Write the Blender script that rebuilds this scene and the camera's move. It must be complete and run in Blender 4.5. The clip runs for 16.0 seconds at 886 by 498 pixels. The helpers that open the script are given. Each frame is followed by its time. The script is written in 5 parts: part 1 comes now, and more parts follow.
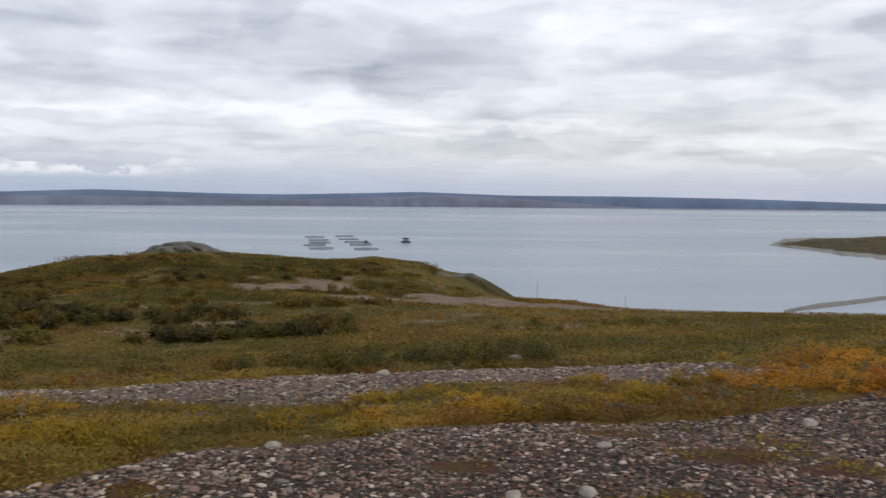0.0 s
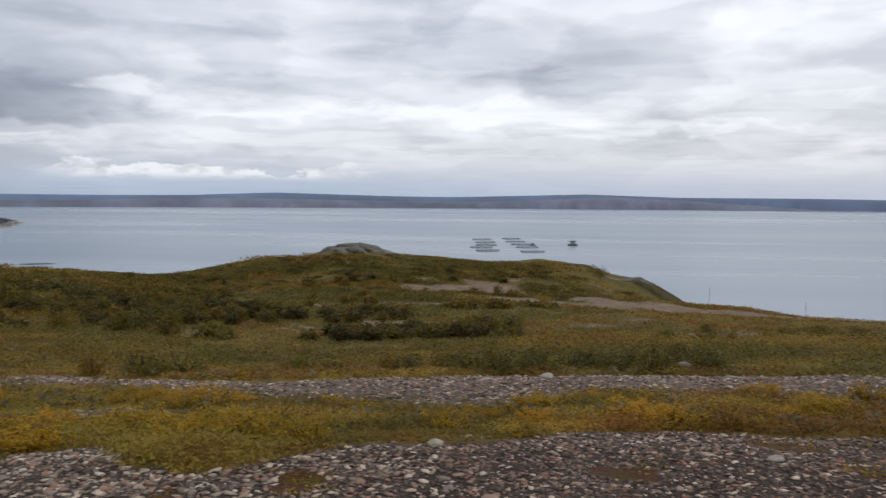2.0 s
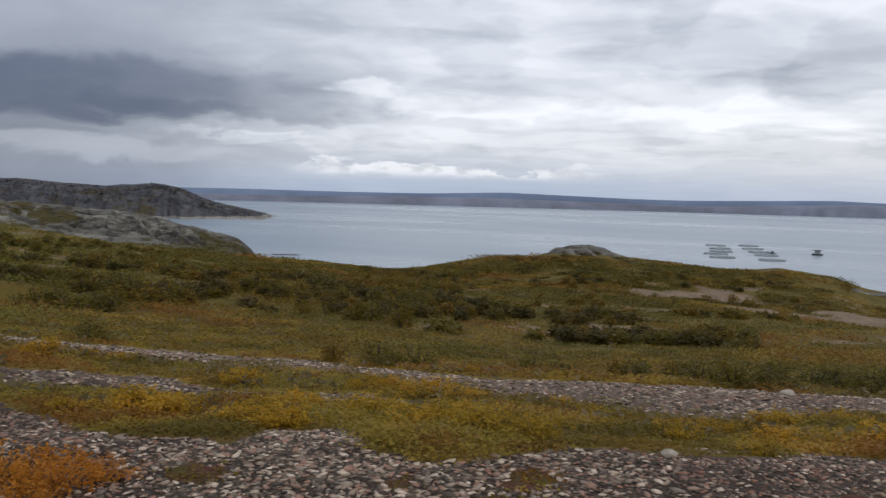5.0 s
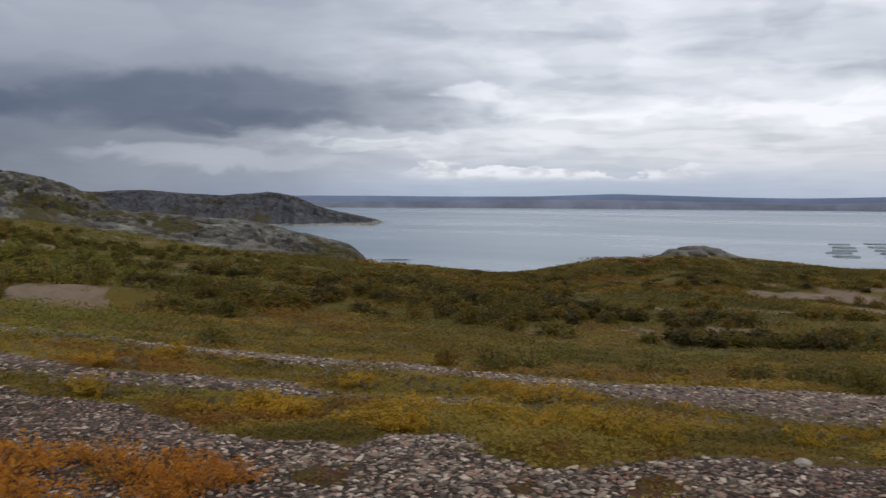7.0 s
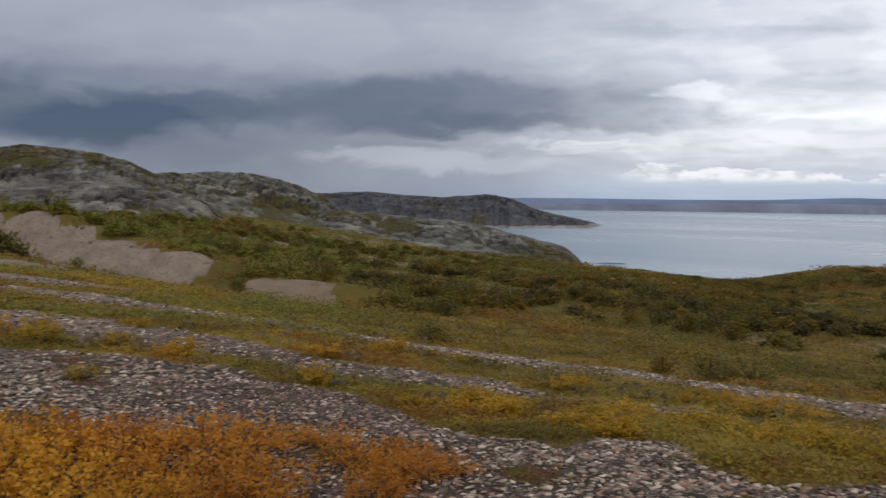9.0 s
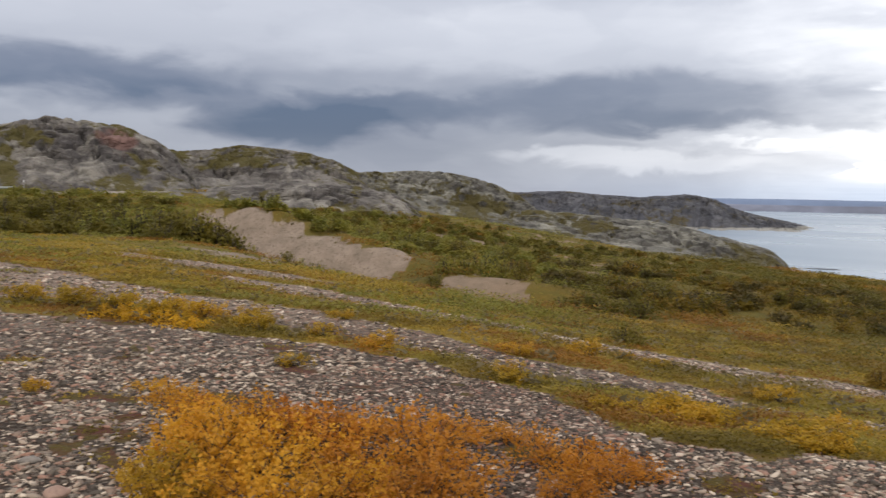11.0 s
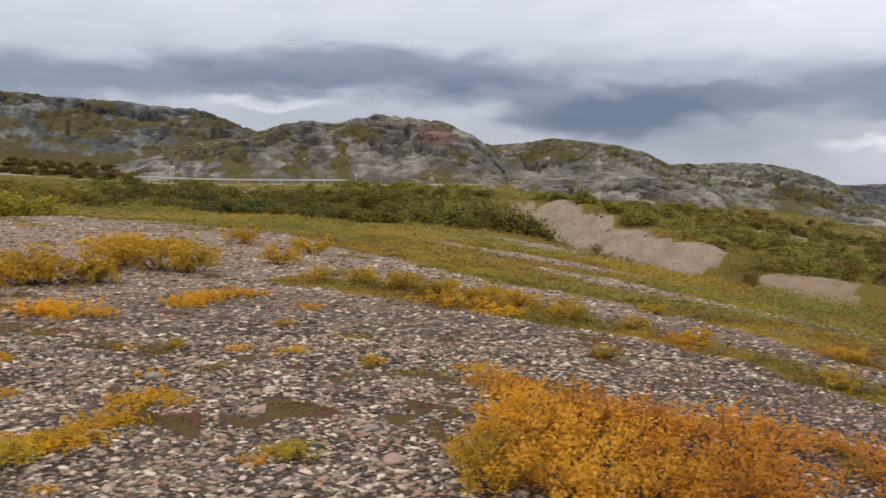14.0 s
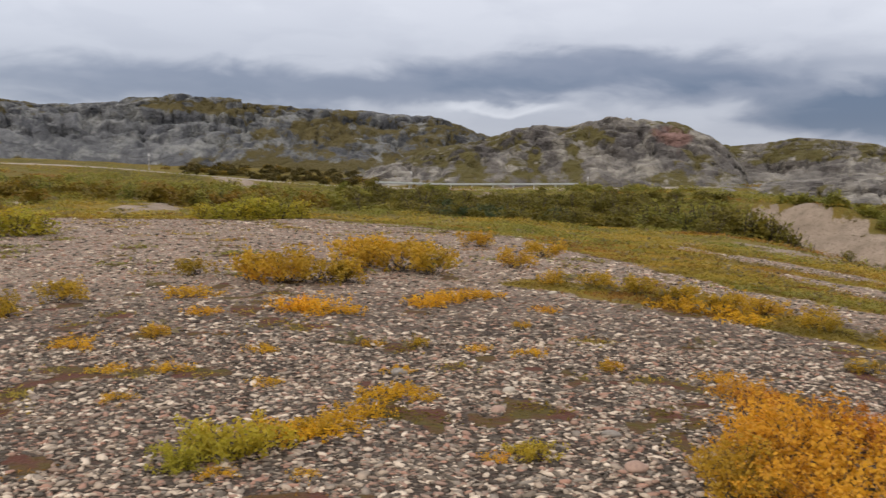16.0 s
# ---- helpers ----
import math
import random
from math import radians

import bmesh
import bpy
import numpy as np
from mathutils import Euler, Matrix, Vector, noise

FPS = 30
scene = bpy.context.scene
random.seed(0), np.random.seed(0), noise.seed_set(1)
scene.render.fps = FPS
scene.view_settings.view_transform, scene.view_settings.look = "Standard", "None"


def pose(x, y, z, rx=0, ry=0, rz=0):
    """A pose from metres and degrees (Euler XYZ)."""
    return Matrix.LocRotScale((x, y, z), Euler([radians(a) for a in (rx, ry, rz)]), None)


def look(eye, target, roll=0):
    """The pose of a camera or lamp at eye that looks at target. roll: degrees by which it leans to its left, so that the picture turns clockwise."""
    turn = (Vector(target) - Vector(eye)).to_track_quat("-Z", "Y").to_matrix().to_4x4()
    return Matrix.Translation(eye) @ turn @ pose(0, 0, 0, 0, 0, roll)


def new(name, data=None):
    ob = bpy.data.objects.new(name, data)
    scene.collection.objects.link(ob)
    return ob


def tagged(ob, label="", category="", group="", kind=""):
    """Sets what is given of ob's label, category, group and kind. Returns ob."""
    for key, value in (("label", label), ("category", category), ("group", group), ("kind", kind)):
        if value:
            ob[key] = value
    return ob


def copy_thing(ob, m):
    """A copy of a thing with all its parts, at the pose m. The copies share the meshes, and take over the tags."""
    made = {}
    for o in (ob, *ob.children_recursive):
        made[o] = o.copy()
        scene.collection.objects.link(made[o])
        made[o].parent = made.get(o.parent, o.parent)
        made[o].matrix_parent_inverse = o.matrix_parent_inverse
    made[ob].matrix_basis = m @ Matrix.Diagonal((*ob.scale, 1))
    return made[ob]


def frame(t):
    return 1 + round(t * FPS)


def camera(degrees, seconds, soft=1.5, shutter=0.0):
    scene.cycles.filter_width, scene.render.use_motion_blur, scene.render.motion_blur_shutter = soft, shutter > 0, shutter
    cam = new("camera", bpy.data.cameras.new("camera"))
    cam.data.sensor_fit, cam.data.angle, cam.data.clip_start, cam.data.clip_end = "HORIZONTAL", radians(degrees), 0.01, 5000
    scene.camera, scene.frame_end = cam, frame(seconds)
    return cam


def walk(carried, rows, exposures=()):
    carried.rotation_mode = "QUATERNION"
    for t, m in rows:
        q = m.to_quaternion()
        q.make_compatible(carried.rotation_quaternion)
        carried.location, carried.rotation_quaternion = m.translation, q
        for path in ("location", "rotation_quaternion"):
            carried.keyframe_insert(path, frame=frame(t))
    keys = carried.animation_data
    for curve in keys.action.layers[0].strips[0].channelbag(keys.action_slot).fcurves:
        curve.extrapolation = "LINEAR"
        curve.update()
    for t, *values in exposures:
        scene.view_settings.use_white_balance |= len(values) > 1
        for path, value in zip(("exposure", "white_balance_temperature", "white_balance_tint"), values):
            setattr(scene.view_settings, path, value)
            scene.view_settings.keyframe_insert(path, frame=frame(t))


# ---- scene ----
EYE = 1.55
cam = camera(51.5, 16.0, soft=1.4, shutter=0.55)
PATH = [
    (0, pose(-0.071, 0.216, EYE, 86.69, -0.45, -0.00)),
    (0.5, pose(-0.065, 0.226, EYE, 86.74, -0.27, 2.66)),
    (1, pose(-0.059, 0.209, EYE, 86.82, -0.69, 5.51)),
    (1.5, pose(-0.055, 0.201, EYE, 86.85, -0.36, 7.97)),
    (2, pose(-0.045, 0.194, EYE, 86.78, -0.35, 10.36)),
    (2.5, pose(-0.052, 0.168, EYE, 86.61, -0.64, 13.02)),
    (3, pose(-0.058, 0.194, EYE, 86.59, -0.65, 15.66)),
    (3.5, pose(-0.071, 0.175, EYE, 86.82, -0.80, 17.05)),
    (4, pose(-0.078, 0.165, EYE, 86.76, -0.96, 19.67)),
    (6.5, pose(-0.151, 0.179, EYE, 86.72, -1.00, 29.49)),
    (7, pose(-0.162, 0.168, EYE, 86.75, -0.32, 31.32)),
    (7.5, pose(-0.162, 0.159, EYE, 86.66, -0.82, 35.21)),
    (8, pose(-0.144, 0.143, EYE, 86.73, -1.15, 38.55)),
    (8.5, pose(-0.129, 0.128, EYE, 86.78, -0.81, 41.50)),
    (9, pose(-0.125, 0.128, EYE, 86.79, -0.64, 44.72)),
    (11.5, pose(-0.134, 0.096, EYE, 86.47, -1.11, 59.98)),
    (12, pose(-0.129, 0.076, EYE, 86.38, -1.19, 63.24)),
    (12.5, pose(-0.126, 0.058, EYE, 86.28, -1.42, 66.44)),
    (13, pose(-0.120, 0.045, EYE, 86.10, -1.26, 69.69)),
    (13.5, pose(-0.122, 0.035, EYE, 85.95, -1.00, 73.14)),
    (14, pose(-0.112, 0.013, EYE, 85.76, -1.07, 75.90)),
    (14.5, pose(-0.098, -0.004, EYE, 85.78, -0.86, 79.33)),
    (15, pose(-0.111, -0.024, EYE, 85.73, -0.95, 82.77)),
    (15.5, pose(-0.103, -0.048, EYE, 85.78, -0.83, 86.91)),
    (16, pose(-0.098, -0.060, EYE, 85.79, -0.60, 90.19)),
]
walk(cam, PATH, exposures=[(0.0, -0.3, 6500, 10), (4.0, -0.28, 6500, 10), (7.8, -0.36, 6550, 10), (9.2, -0.18, 6600, 10), (11.3, 0.46, 7050, 11), (12.6, 0.49, 7080, 11), (13.8, 0.64, 7120, 11), (16.0, 0.63, 7150, 11)])

SEA = EYE - 55.0


# ---------------------------------------------------------------- light
def link(nt, a, b):
    nt.links.new(a, b)


def make_sky():
    w = bpy.data.worlds.new("overcast_sky")
    scene.world = w
    w.use_nodes = True
    nt = w.node_tree
    nt.nodes.clear()
    N = nt.nodes.new

    def m(op, a, b=None):
        n = N("ShaderNodeMath")
        n.operation = op
        for i, s in enumerate((a, b)):
            if s is None:
                continue
            if isinstance(s, (int, float)):
                n.inputs[i].default_value = s
            else:
                link(nt, s, n.inputs[i])
        return n.outputs[0]

    def ramp(s, lo, hi, a=0.0, b=1.0):
        n = N("ShaderNodeMapRange")
        n.interpolation_type = "SMOOTHSTEP"
        link(nt, s, n.inputs[0])
        n.inputs[1].default_value, n.inputs[2].default_value = lo, hi
        n.inputs[3].default_value, n.inputs[4].default_value = a, b
        return n.outputs[0]

    def noise_at(vec, scale, detail, rough=0.55, dist=0.0):
        n = N("ShaderNodeTexNoise")
        link(nt, vec, n.inputs["Vector"])
        n.inputs["Scale"].default_value, n.inputs["Detail"].default_value = scale, detail
        n.inputs["Roughness"].default_value, n.inputs["Distortion"].default_value = rough, dist
        return n.outputs["Fac"]

    def mixc(f, a, b):
        n = N("ShaderNodeMix")
        n.data_type = "RGBA"
        if isinstance(f, (int, float)):
            n.inputs[0].default_value = f
        else:
            link(nt, f, n.inputs[0])
        for i, s in ((6, a), (7, b)):
            if isinstance(s, tuple):
                n.inputs[i].default_value = (*s, 1)
            else:
                link(nt, s, n.inputs[i])
        return n.outputs[2]

    def stretched(sx, sy, sz, ox, oy, oz):
        n = N("ShaderNodeVectorMath")
        n.operation = "MULTIPLY_ADD"
        link(nt, co, n.inputs[0])
        n.inputs[1].default_value, n.inputs[2].default_value = (sx, sy, sz), (ox, oy, oz)
        return n.outputs[0]

    co = N("ShaderNodeTexCoord").outputs["Generated"]
    sp = N("ShaderNodeSeparateXYZ")
    link(nt, co, sp.inputs[0])
    x, y, z = sp.outputs
    # bearing to the left of north and height over the horizon, both in degrees
    bearing = m("MULTIPLY", m("ARCTAN2", m("MULTIPLY", x, -1.0), y), 57.296)
    height = m("MULTIPLY", m("ARCSINE", z), 57.296)
    bank, flat = stretched(1, 1, 2.6, 7.3, 2.1, 4.4), stretched(1, 1, 5.0, 1.7, 5.2, 0.4)
    swirl = m("SUBTRACT", noise_at(bank, 9.0, 5, 0.5, 0.4), 0.5)
    rise = m("SUBTRACT", noise_at(bank, 12.0, 6, 0.52, 0.4), 0.5)
    az = m("ADD", bearing, m("MULTIPLY", swirl, 11.0))
    el = m("ADD", height, m("MULTIPLY", rise, 3.0))

    def mass(at, up, wide, high, amount, soft=0.45):
        """A bank of cloud: its middle, half its width and height, all in degrees, and how much lighter it is."""
        dx, dy = m("DIVIDE", m("SUBTRACT", az, at), wide), m("DIVIDE", m("SUBTRACT", el, up), high)
        d = m("SQRT", m("ADD", m("MULTIPLY", dx, dx), m("MULTIPLY", dy, dy)))
        return ramp(d, 1.0 + soft, 1.0 - soft, 0.0, amount)

    # paler broken cloud over the water, rain cloud over the land
    inland = ramp(m("MULTIPLY", ramp(az, 22.0, 48.0), ramp(az, 190.0, 120.0)), 0.0, 1.0)
    broken = m("SUBTRACT", 1.0, m("MULTIPLY", inland, 0.75))
    tone = m("SUBTRACT", 0.81, m("MULTIPLY", inland, ramp(height, 5.0, 11.5, 0.50, 0.34)))
    sheet = noise_at(bank, 8.0, 6, 0.48, 0.35)
    wisp = noise_at(flat, 7.0, 5, 0.5, 0.4)
    tone = m("ADD", tone, m("MULTIPLY", broken, m("ADD", ramp(sheet, 0.42, 0.54, -0.055, 0.04), ramp(wisp, 0.42, 0.58, -0.03, 0.035))))
    over_bay = (
        (8, 8.8, 10, 2.0, -0.11), (3, 6.9, 5.5, 0.75, -0.11), (5, 5.1, 9, 0.8, 0.12), (0, 3.2, 13, 0.7, -0.09), (20, 6.2, 7, 1.0, -0.09),
        (-13, 4.8, 9, 1.3, -0.11), (-25, 8.2, 5, 2.4, -0.12), (-21, 2.2, 8, 0.45, -0.16), (-11, 10.2, 6, 1.6, 0.10), (-6, 4.3, 5, 0.25, 0.10),
    )
    over_headland = (
        (43, 5.7, 12, 1.7, -0.14), (29.5, 6.3, 3.2, 0.7, 0.20), (20, 5.3, 10, 0.6, 0.10), (26, 10.6, 10, 1.1, -0.08), (36, 3.6, 9, 0.45, 0.10),
        (36, 4.6, 10, 0.4, -0.04), (48, 9.6, 16, 2.2, 0.07), (26, 2.0, 9, 0.8, -0.10), (45, 2.3, 7, 0.6, 0.20), (38, 3.1, 5, 0.35, 0.14),
    )
    over_land = (
        (61, 5.2, 6, 0.9, -0.17), (48, 4.6, 7, 0.6, -0.05), (66.5, 4.0, 5.5, 1.1, -0.26), (73, 5.5, 6, 0.9, -0.13), (81, 6.8, 11, 1.1, -0.18), (101, 5.6, 17, 1.2, -0.19),
        (64, 6.4, 15, 1.5, -0.06), (87.5, 4.6, 4.5, 0.45, 0.16), (60, 2.8, 8, 2.2, -0.10), 
    )
    for banks, soft in ((over_bay, 0.28), (over_headland, 0.35), (over_land, 0.55)):
        for at, up, wide, high, amount in banks:
            tone = m("ADD", tone, mass(at, up, wide, high, amount, soft))
    # rolls of the cloud deck, smaller towards the horizon
    deck_at = N("ShaderNodeVectorMath")
    deck_at.operation = "DIVIDE"
    link(nt, co, deck_at.inputs[0])
    over = N("ShaderNodeCombineXYZ")
    for i in range(3):
        link(nt, m("ADD", m("MAXIMUM", z, 0.0), 0.05), over.inputs[i])
    link(nt, over.outputs[0], deck_at.inputs[1])
    deck = noise_at(deck_at.outputs[0], 1.1, 5, 0.5, 0.4)
    tone = m("ADD", tone, m("MULTIPLY", m("MULTIPLY", broken, broken), ramp(deck, 0.38, 0.56, -0.045, 0.04)))
    shade = N("ShaderNodeValToRGB")
    link(nt, tone, shade.inputs[0])
    stops = ((0.0, (0.066, 0.102, 0.19)), (0.15, (0.15, 0.183, 0.275)), (0.3, (0.28, 0.315, 0.412)), (0.5, (0.466, 0.51, 0.615)),
             (0.68, (0.71, 0.76, 0.865)), (0.84, (0.96, 1.0, 1.10)), (1.0, (1.2, 1.23, 1.33)))
    ce = shade.color_ramp.elements
    while len(ce) < len(stops):
        ce.new(0.5)
    for e, (p, c) in zip(ce, stops):
        e.position, e.color = p, (*c, 1)
    col = shade.outputs[0]
    # bluish air low down
    hz = mixc(ramp(height, 0.0, 3.2), (0.44, 0.575, 0.80), (0.75, 0.81, 0.93))
    hz = mixc(ramp(az, 38.0, 58.0), hz, (0.33, 0.39, 0.50))
    low = ramp(height, 4.0, 0.6)
    col = mixc(m("MULTIPLY", low, m("SUBTRACT", 0.85, m("MULTIPLY", inland, 0.5))), col, hz)
    # heaped white clouds low over the water
    heap = m("ADD", m("MULTIPLY", noise_at(bank, 17.0, 2, 0.5), 2.4), m("MULTIPLY", noise_at(bank, 50.0, 5, 0.6), 1.3))
    puffs = m("MULTIPLY", ramp(m("SUBTRACT", heap, height), 0.0, 0.18), ramp(height, 0.85, 1.5))
    puffs = m("MULTIPLY", puffs, m("MULTIPLY", ramp(bearing, 13.0, 19.0), ramp(bearing, 35.0, 31.0)))
    col = mixc(m("MULTIPLY", puffs, 0.95), col, mixc(ramp(noise_at(bank, 45.0, 5), 0.35, 0.6), (0.80, 0.85, 0.95), (1.10, 1.14, 1.24)))
    # clear air above the cloud, thinly seen
    sky = N("ShaderNodeTexSky")
    sky.sky_type = "NISHITA"
    sky.sun_disc = False
    sky.sun_elevation, sky.sun_rotation = radians(34), radians(20)
    sk = N("ShaderNodeMix")
    sk.data_type, sk.blend_type = "RGBA", "ADD"
    sk.inputs[0].default_value = 0.012
    link(nt, col, sk.inputs[6])
    link(nt, sky.outputs[0], sk.inputs[7])
    bg = N("ShaderNodeBackground")
    bg.inputs["Strength"].default_value = 0.9
    link(nt, sk.outputs[2], bg.inputs["Color"])
    out = N("ShaderNodeOutputWorld")
    link(nt, bg.outputs[0], out.inputs["Surface"])


make_sky()
sun_data = bpy.data.lights.new("sun", "SUN")
sun_data.energy, sun_data.angle, sun_data.color = 0.6, radians(25), (1.0, 0.95, 0.88)
sun = new("sun", sun_data)
sun.matrix_world = look((30, -80, 80), (0, 0, 0))


# ---------------------------------------------------------------- numbers and noise
def lattice(ix, iy, seed):
    n = (ix.astype(np.int64) * 374761393 + iy.astype(np.int64) * 668265263 + seed * 974634777) & 0x7FFFFFFF
    n = ((n ^ (n >> 13)) * 1274126177) & 0x7FFFFFFF
    n = ((n ^ (n >> 16)) * 60493) & 0x7FFFFFFF
    return (n & 0xFFFF) / 65535.0


def value_noise(x, y, seed=0):
    ix, iy = np.floor(x), np.floor(y)
    fx, fy = x - ix, y - iy
    fx, fy = fx * fx * (3 - 2 * fx), fy * fy * (3 - 2 * fy)
    a, b = lattice(ix, iy, seed), lattice(ix + 1, iy, seed)
    c, d = lattice(ix, iy + 1, seed), lattice(ix + 1, iy + 1, seed)
    return (a + (b - a) * fx) * (1 - fy) + (c + (d - c) * fx) * fy


def fbm(x, y, octaves=4, seed=0):
    """Noise about 0, within -1 to 1."""
    out, amp, tot = 0.0, 1.0, 0.0
    for k in range(octaves):
        out = out + amp * (value_noise(x * 2 ** k + 17.3 * k, y * 2 ** k - 9.1 * k, seed + k) * 2 - 1)
        tot += amp
        amp *= 0.5
    return out / tot


def smooth(v, lo, hi):
    t = np.clip((v - lo) / (hi - lo), 0, 1)
    return t * t * (3 - 2 * t)


def polar(x, y):
    return np.degrees(np.arctan2(-x, y)), np.hypot(x, y)


def place(az, r):
    a = np.radians(az)
    return -np.sin(a) * r, np.cos(a) * r


# ---------------------------------------------------------------- lie of the land
# heights of the ground by bearing (degrees to the left of north) and distance
RADII = (14, 30, 60, 100, 135, 200, 500)
LAND = (
    (-26, -0.4, -2.3, -5.7, -9.9, -14.3, -27, -60),
    (-10, -1.0, -3.0, -6.1, -10.3, -14.9, -27, -60),
    (5, -1.15, -3.3, -6.3, -9.0, -11.5, -27, -60),
    (16, -1.15, -3.6, -6.6, -8.2, -9.5, -26, -60),
    (28, -1.12, -3.2, -5.5, -7.5, -10.0, -28, -60),
    (40, -1.0, -2.7, -4.5, -6.3, -7.0, -18, -60),
    (52, -0.5, -2.1, -3.7, -3.9, -3.0, -6, -40),
    (62, -0.27, -1.3, -2.4, -1.9, 0.0, 1.0, -5),
    (72, -0.05, -0.65, -0.6, 0.1, 1.2, 2.0, 6),
    (85, 0.08, 0.0, -1.0, 0.4, 1.4, 4.0, 12),
    (97, 0.1, 0.25, -0.4, 0.7, 1.8, 5.0, 16),
    (116, 0.1, 0.3, 0.3, 2.7, 3.4, 6.0, 18),
    (220, 0.1, 0.4, 1.0, 2.0, 3.0, 6.0, 16),
)
# crest of the knoll that stands before the water, 132 m off: bearing, height
KNOLL = (
    (-8, -16.5), (-5, -13.8), (-3.1, -11.7), (-1.7, -10.1), (-0.3, -9.7), (1.5, -8.3), (4.3, -7.5), (7.8, -7.7),
    (10.6, -7.1), (13.1, -6.7), (14.3, -6.0), (15.6, -5.7), (17.6, -6.0), (19.2, -6.9), (21.3, -6.95), (24, -8.1),
    (25.8, -8.9), (28, -9.6), (31, -9.4), (34, -8.9), (38, -9.5),
)
# banks of bare sand: bearing and distance of both ends, half width, rise over the bank
BANKS = ((72.0, 59.5, 69.0, 58, 0.55, 1.3), (69.2, 56.8, 65.5, 54, 1.8, 1.5), (66.5, 53.5, 61.0, 51, 1.3, 1.1), (56.0, 44.6, 53.0, 43, 1.6, 1.6))
# bare sandy ground: bearing and distance of both ends, half width
BARE = (
    (11.4, 102, 8.0, 108, 3.2), (8.0, 108, 4.7, 100, 3.8), (6.0, 87, -1.0, 89, 3.2), (0.5, 90, -13, 94, 4.6),
    (20.2, 70, 18.6, 72, 1.2), (16, 96, 15, 95, 1.0), (1.0, 80, -4, 82, 0.8), (24.5, 85, 22.0, 90, 1.2),
    (119, 101, 107, 99, 1.5), (103.3, 96, 98.6, 88, 2.0),
    (-21, 104, -31, 90, 1.2), (38, 70, 35, 68, 0.9), (45, 75, 42.5, 72, 0.8), (49, 62, 47.5, 62, 1.0), (-13, 80, -18, 84, 1.0),
)


def table_of_land():
    az = np.arange(-180, 180.5, 0.5)
    lr = np.linspace(np.log(3), np.log(600), 240)
    b = np.array([row[0] for row in LAND], float)
    h = np.array([row[1:] for row in LAND], float)
    b = np.concatenate([[b[-1] - 360], b, [b[0] + 360]])
    h = np.concatenate([h[-1:], h, h[:1]])
    by_r = np.array([np.interp(az, b, h[:, k]) for k in range(h.shape[1])])
    rr = np.log(np.array([3, 6.0, *RADII]))
    by_r = np.concatenate([np.zeros((2, len(az))), by_r])
    grid = np.array([np.interp(lr, rr, by_r[:, k]) for k in range(len(az))])
    k = np.exp(-np.linspace(-2, 2, 17) ** 2)
    k /= k.sum()
    grid = np.apply_along_axis(lambda v: np.convolve(np.concatenate([v[-9:-1], v, v[1:9]]), k, "valid"), 0, grid)
    pad = lambda v: np.convolve(np.concatenate([np.full(8, v[0]), v, np.full(8, v[-1])]), k, "valid")
    return az, lr, np.apply_along_axis(pad, 1, grid)


T_AZ, T_LR, T_Z = table_of_land()


def table_z(az, r):
    i = np.clip((az + 180) * 2, 0, len(T_AZ) - 1.001)
    j = np.clip((np.log(np.maximum(r, 3)) - T_LR[0]) / (T_LR[1] - T_LR[0]), 0, len(T_LR) - 1.001)
    i0, j0 = i.astype(int), j.astype(int)
    fi, fj = i - i0, j - j0
    a = T_Z[i0, j0] * (1 - fj) + T_Z[i0, j0 + 1] * fj
    c = T_Z[i0 + 1, j0] * (1 - fj) + T_Z[i0 + 1, j0 + 1] * fj
    return a * (1 - fi) + c * fi


def capsule(x, y, az0, r0, az1, r1):
    """Distance from a line between two places, and the side on which it lies (positive: farther out)."""
    ax, ay = place(az0, r0)
    bx, by = place(az1, r1)
    dx, dy = bx - ax, by - ay
    n = dx * dx + dy * dy
    t = np.clip(((x - ax) * dx + (y - ay) * dy) / n, 0, 1)
    d = np.hypot(x - ax - t * dx, y - ay - t * dy)
    s = ((x - ax) * dy - (y - ay) * dx) / np.sqrt(n)
    if (0 - ax) * dy - (0 - ay) * dx > 0:
        s = -s
    return d, s


# line of the road: bearing, distance, height
ROAD = ((124, 95, 3.0), (112, 98, 2.7), (104, 101, 1.75), (97, 103, 0.85), (90, 105, 0.6), (82, 108, 0.8), (77, 112, 1.0), (73, 124, 1.3))


def road_line():
    """The road's middle, every metre or so: x, y, z."""
    c = np.array(ROAD)[::-1]
    az = np.linspace(c[0, 0], c[-1, 0], 160)
    r, z = np.interp(az, c[:, 0], c[:, 1]), np.interp(az, c[:, 0], c[:, 2])
    k = np.ones(15) / 15
    r, z = (np.convolve(np.pad(v, 7, mode="edge"), k, "valid") for v in (r, z))
    x, y = place(az, r)
    return x, y, z


ROAD_X, ROAD_Y, ROAD_Z = road_line()


def ground_z(x, y):
    x, y = np.asarray(x, float), np.asarray(y, float)
    z = open_ground_z(x, y)
    az, r = polar(x, y)
    near = (az > 70) & (az < 126) & (r > 82) & (r < 135)
    if near.any():
        px, py = x[near], y[near]
        d = np.hypot(px[:, None] - ROAD_X[None], py[:, None] - ROAD_Y[None])
        i = d.argmin(1)
        w = 1 - smooth(d[np.arange(len(i)), i], 3.6, 9.0)
        z = z.copy()
        z[near] = z[near] * (1 - w) + (ROAD_Z[i] - 0.06) * w
    return z


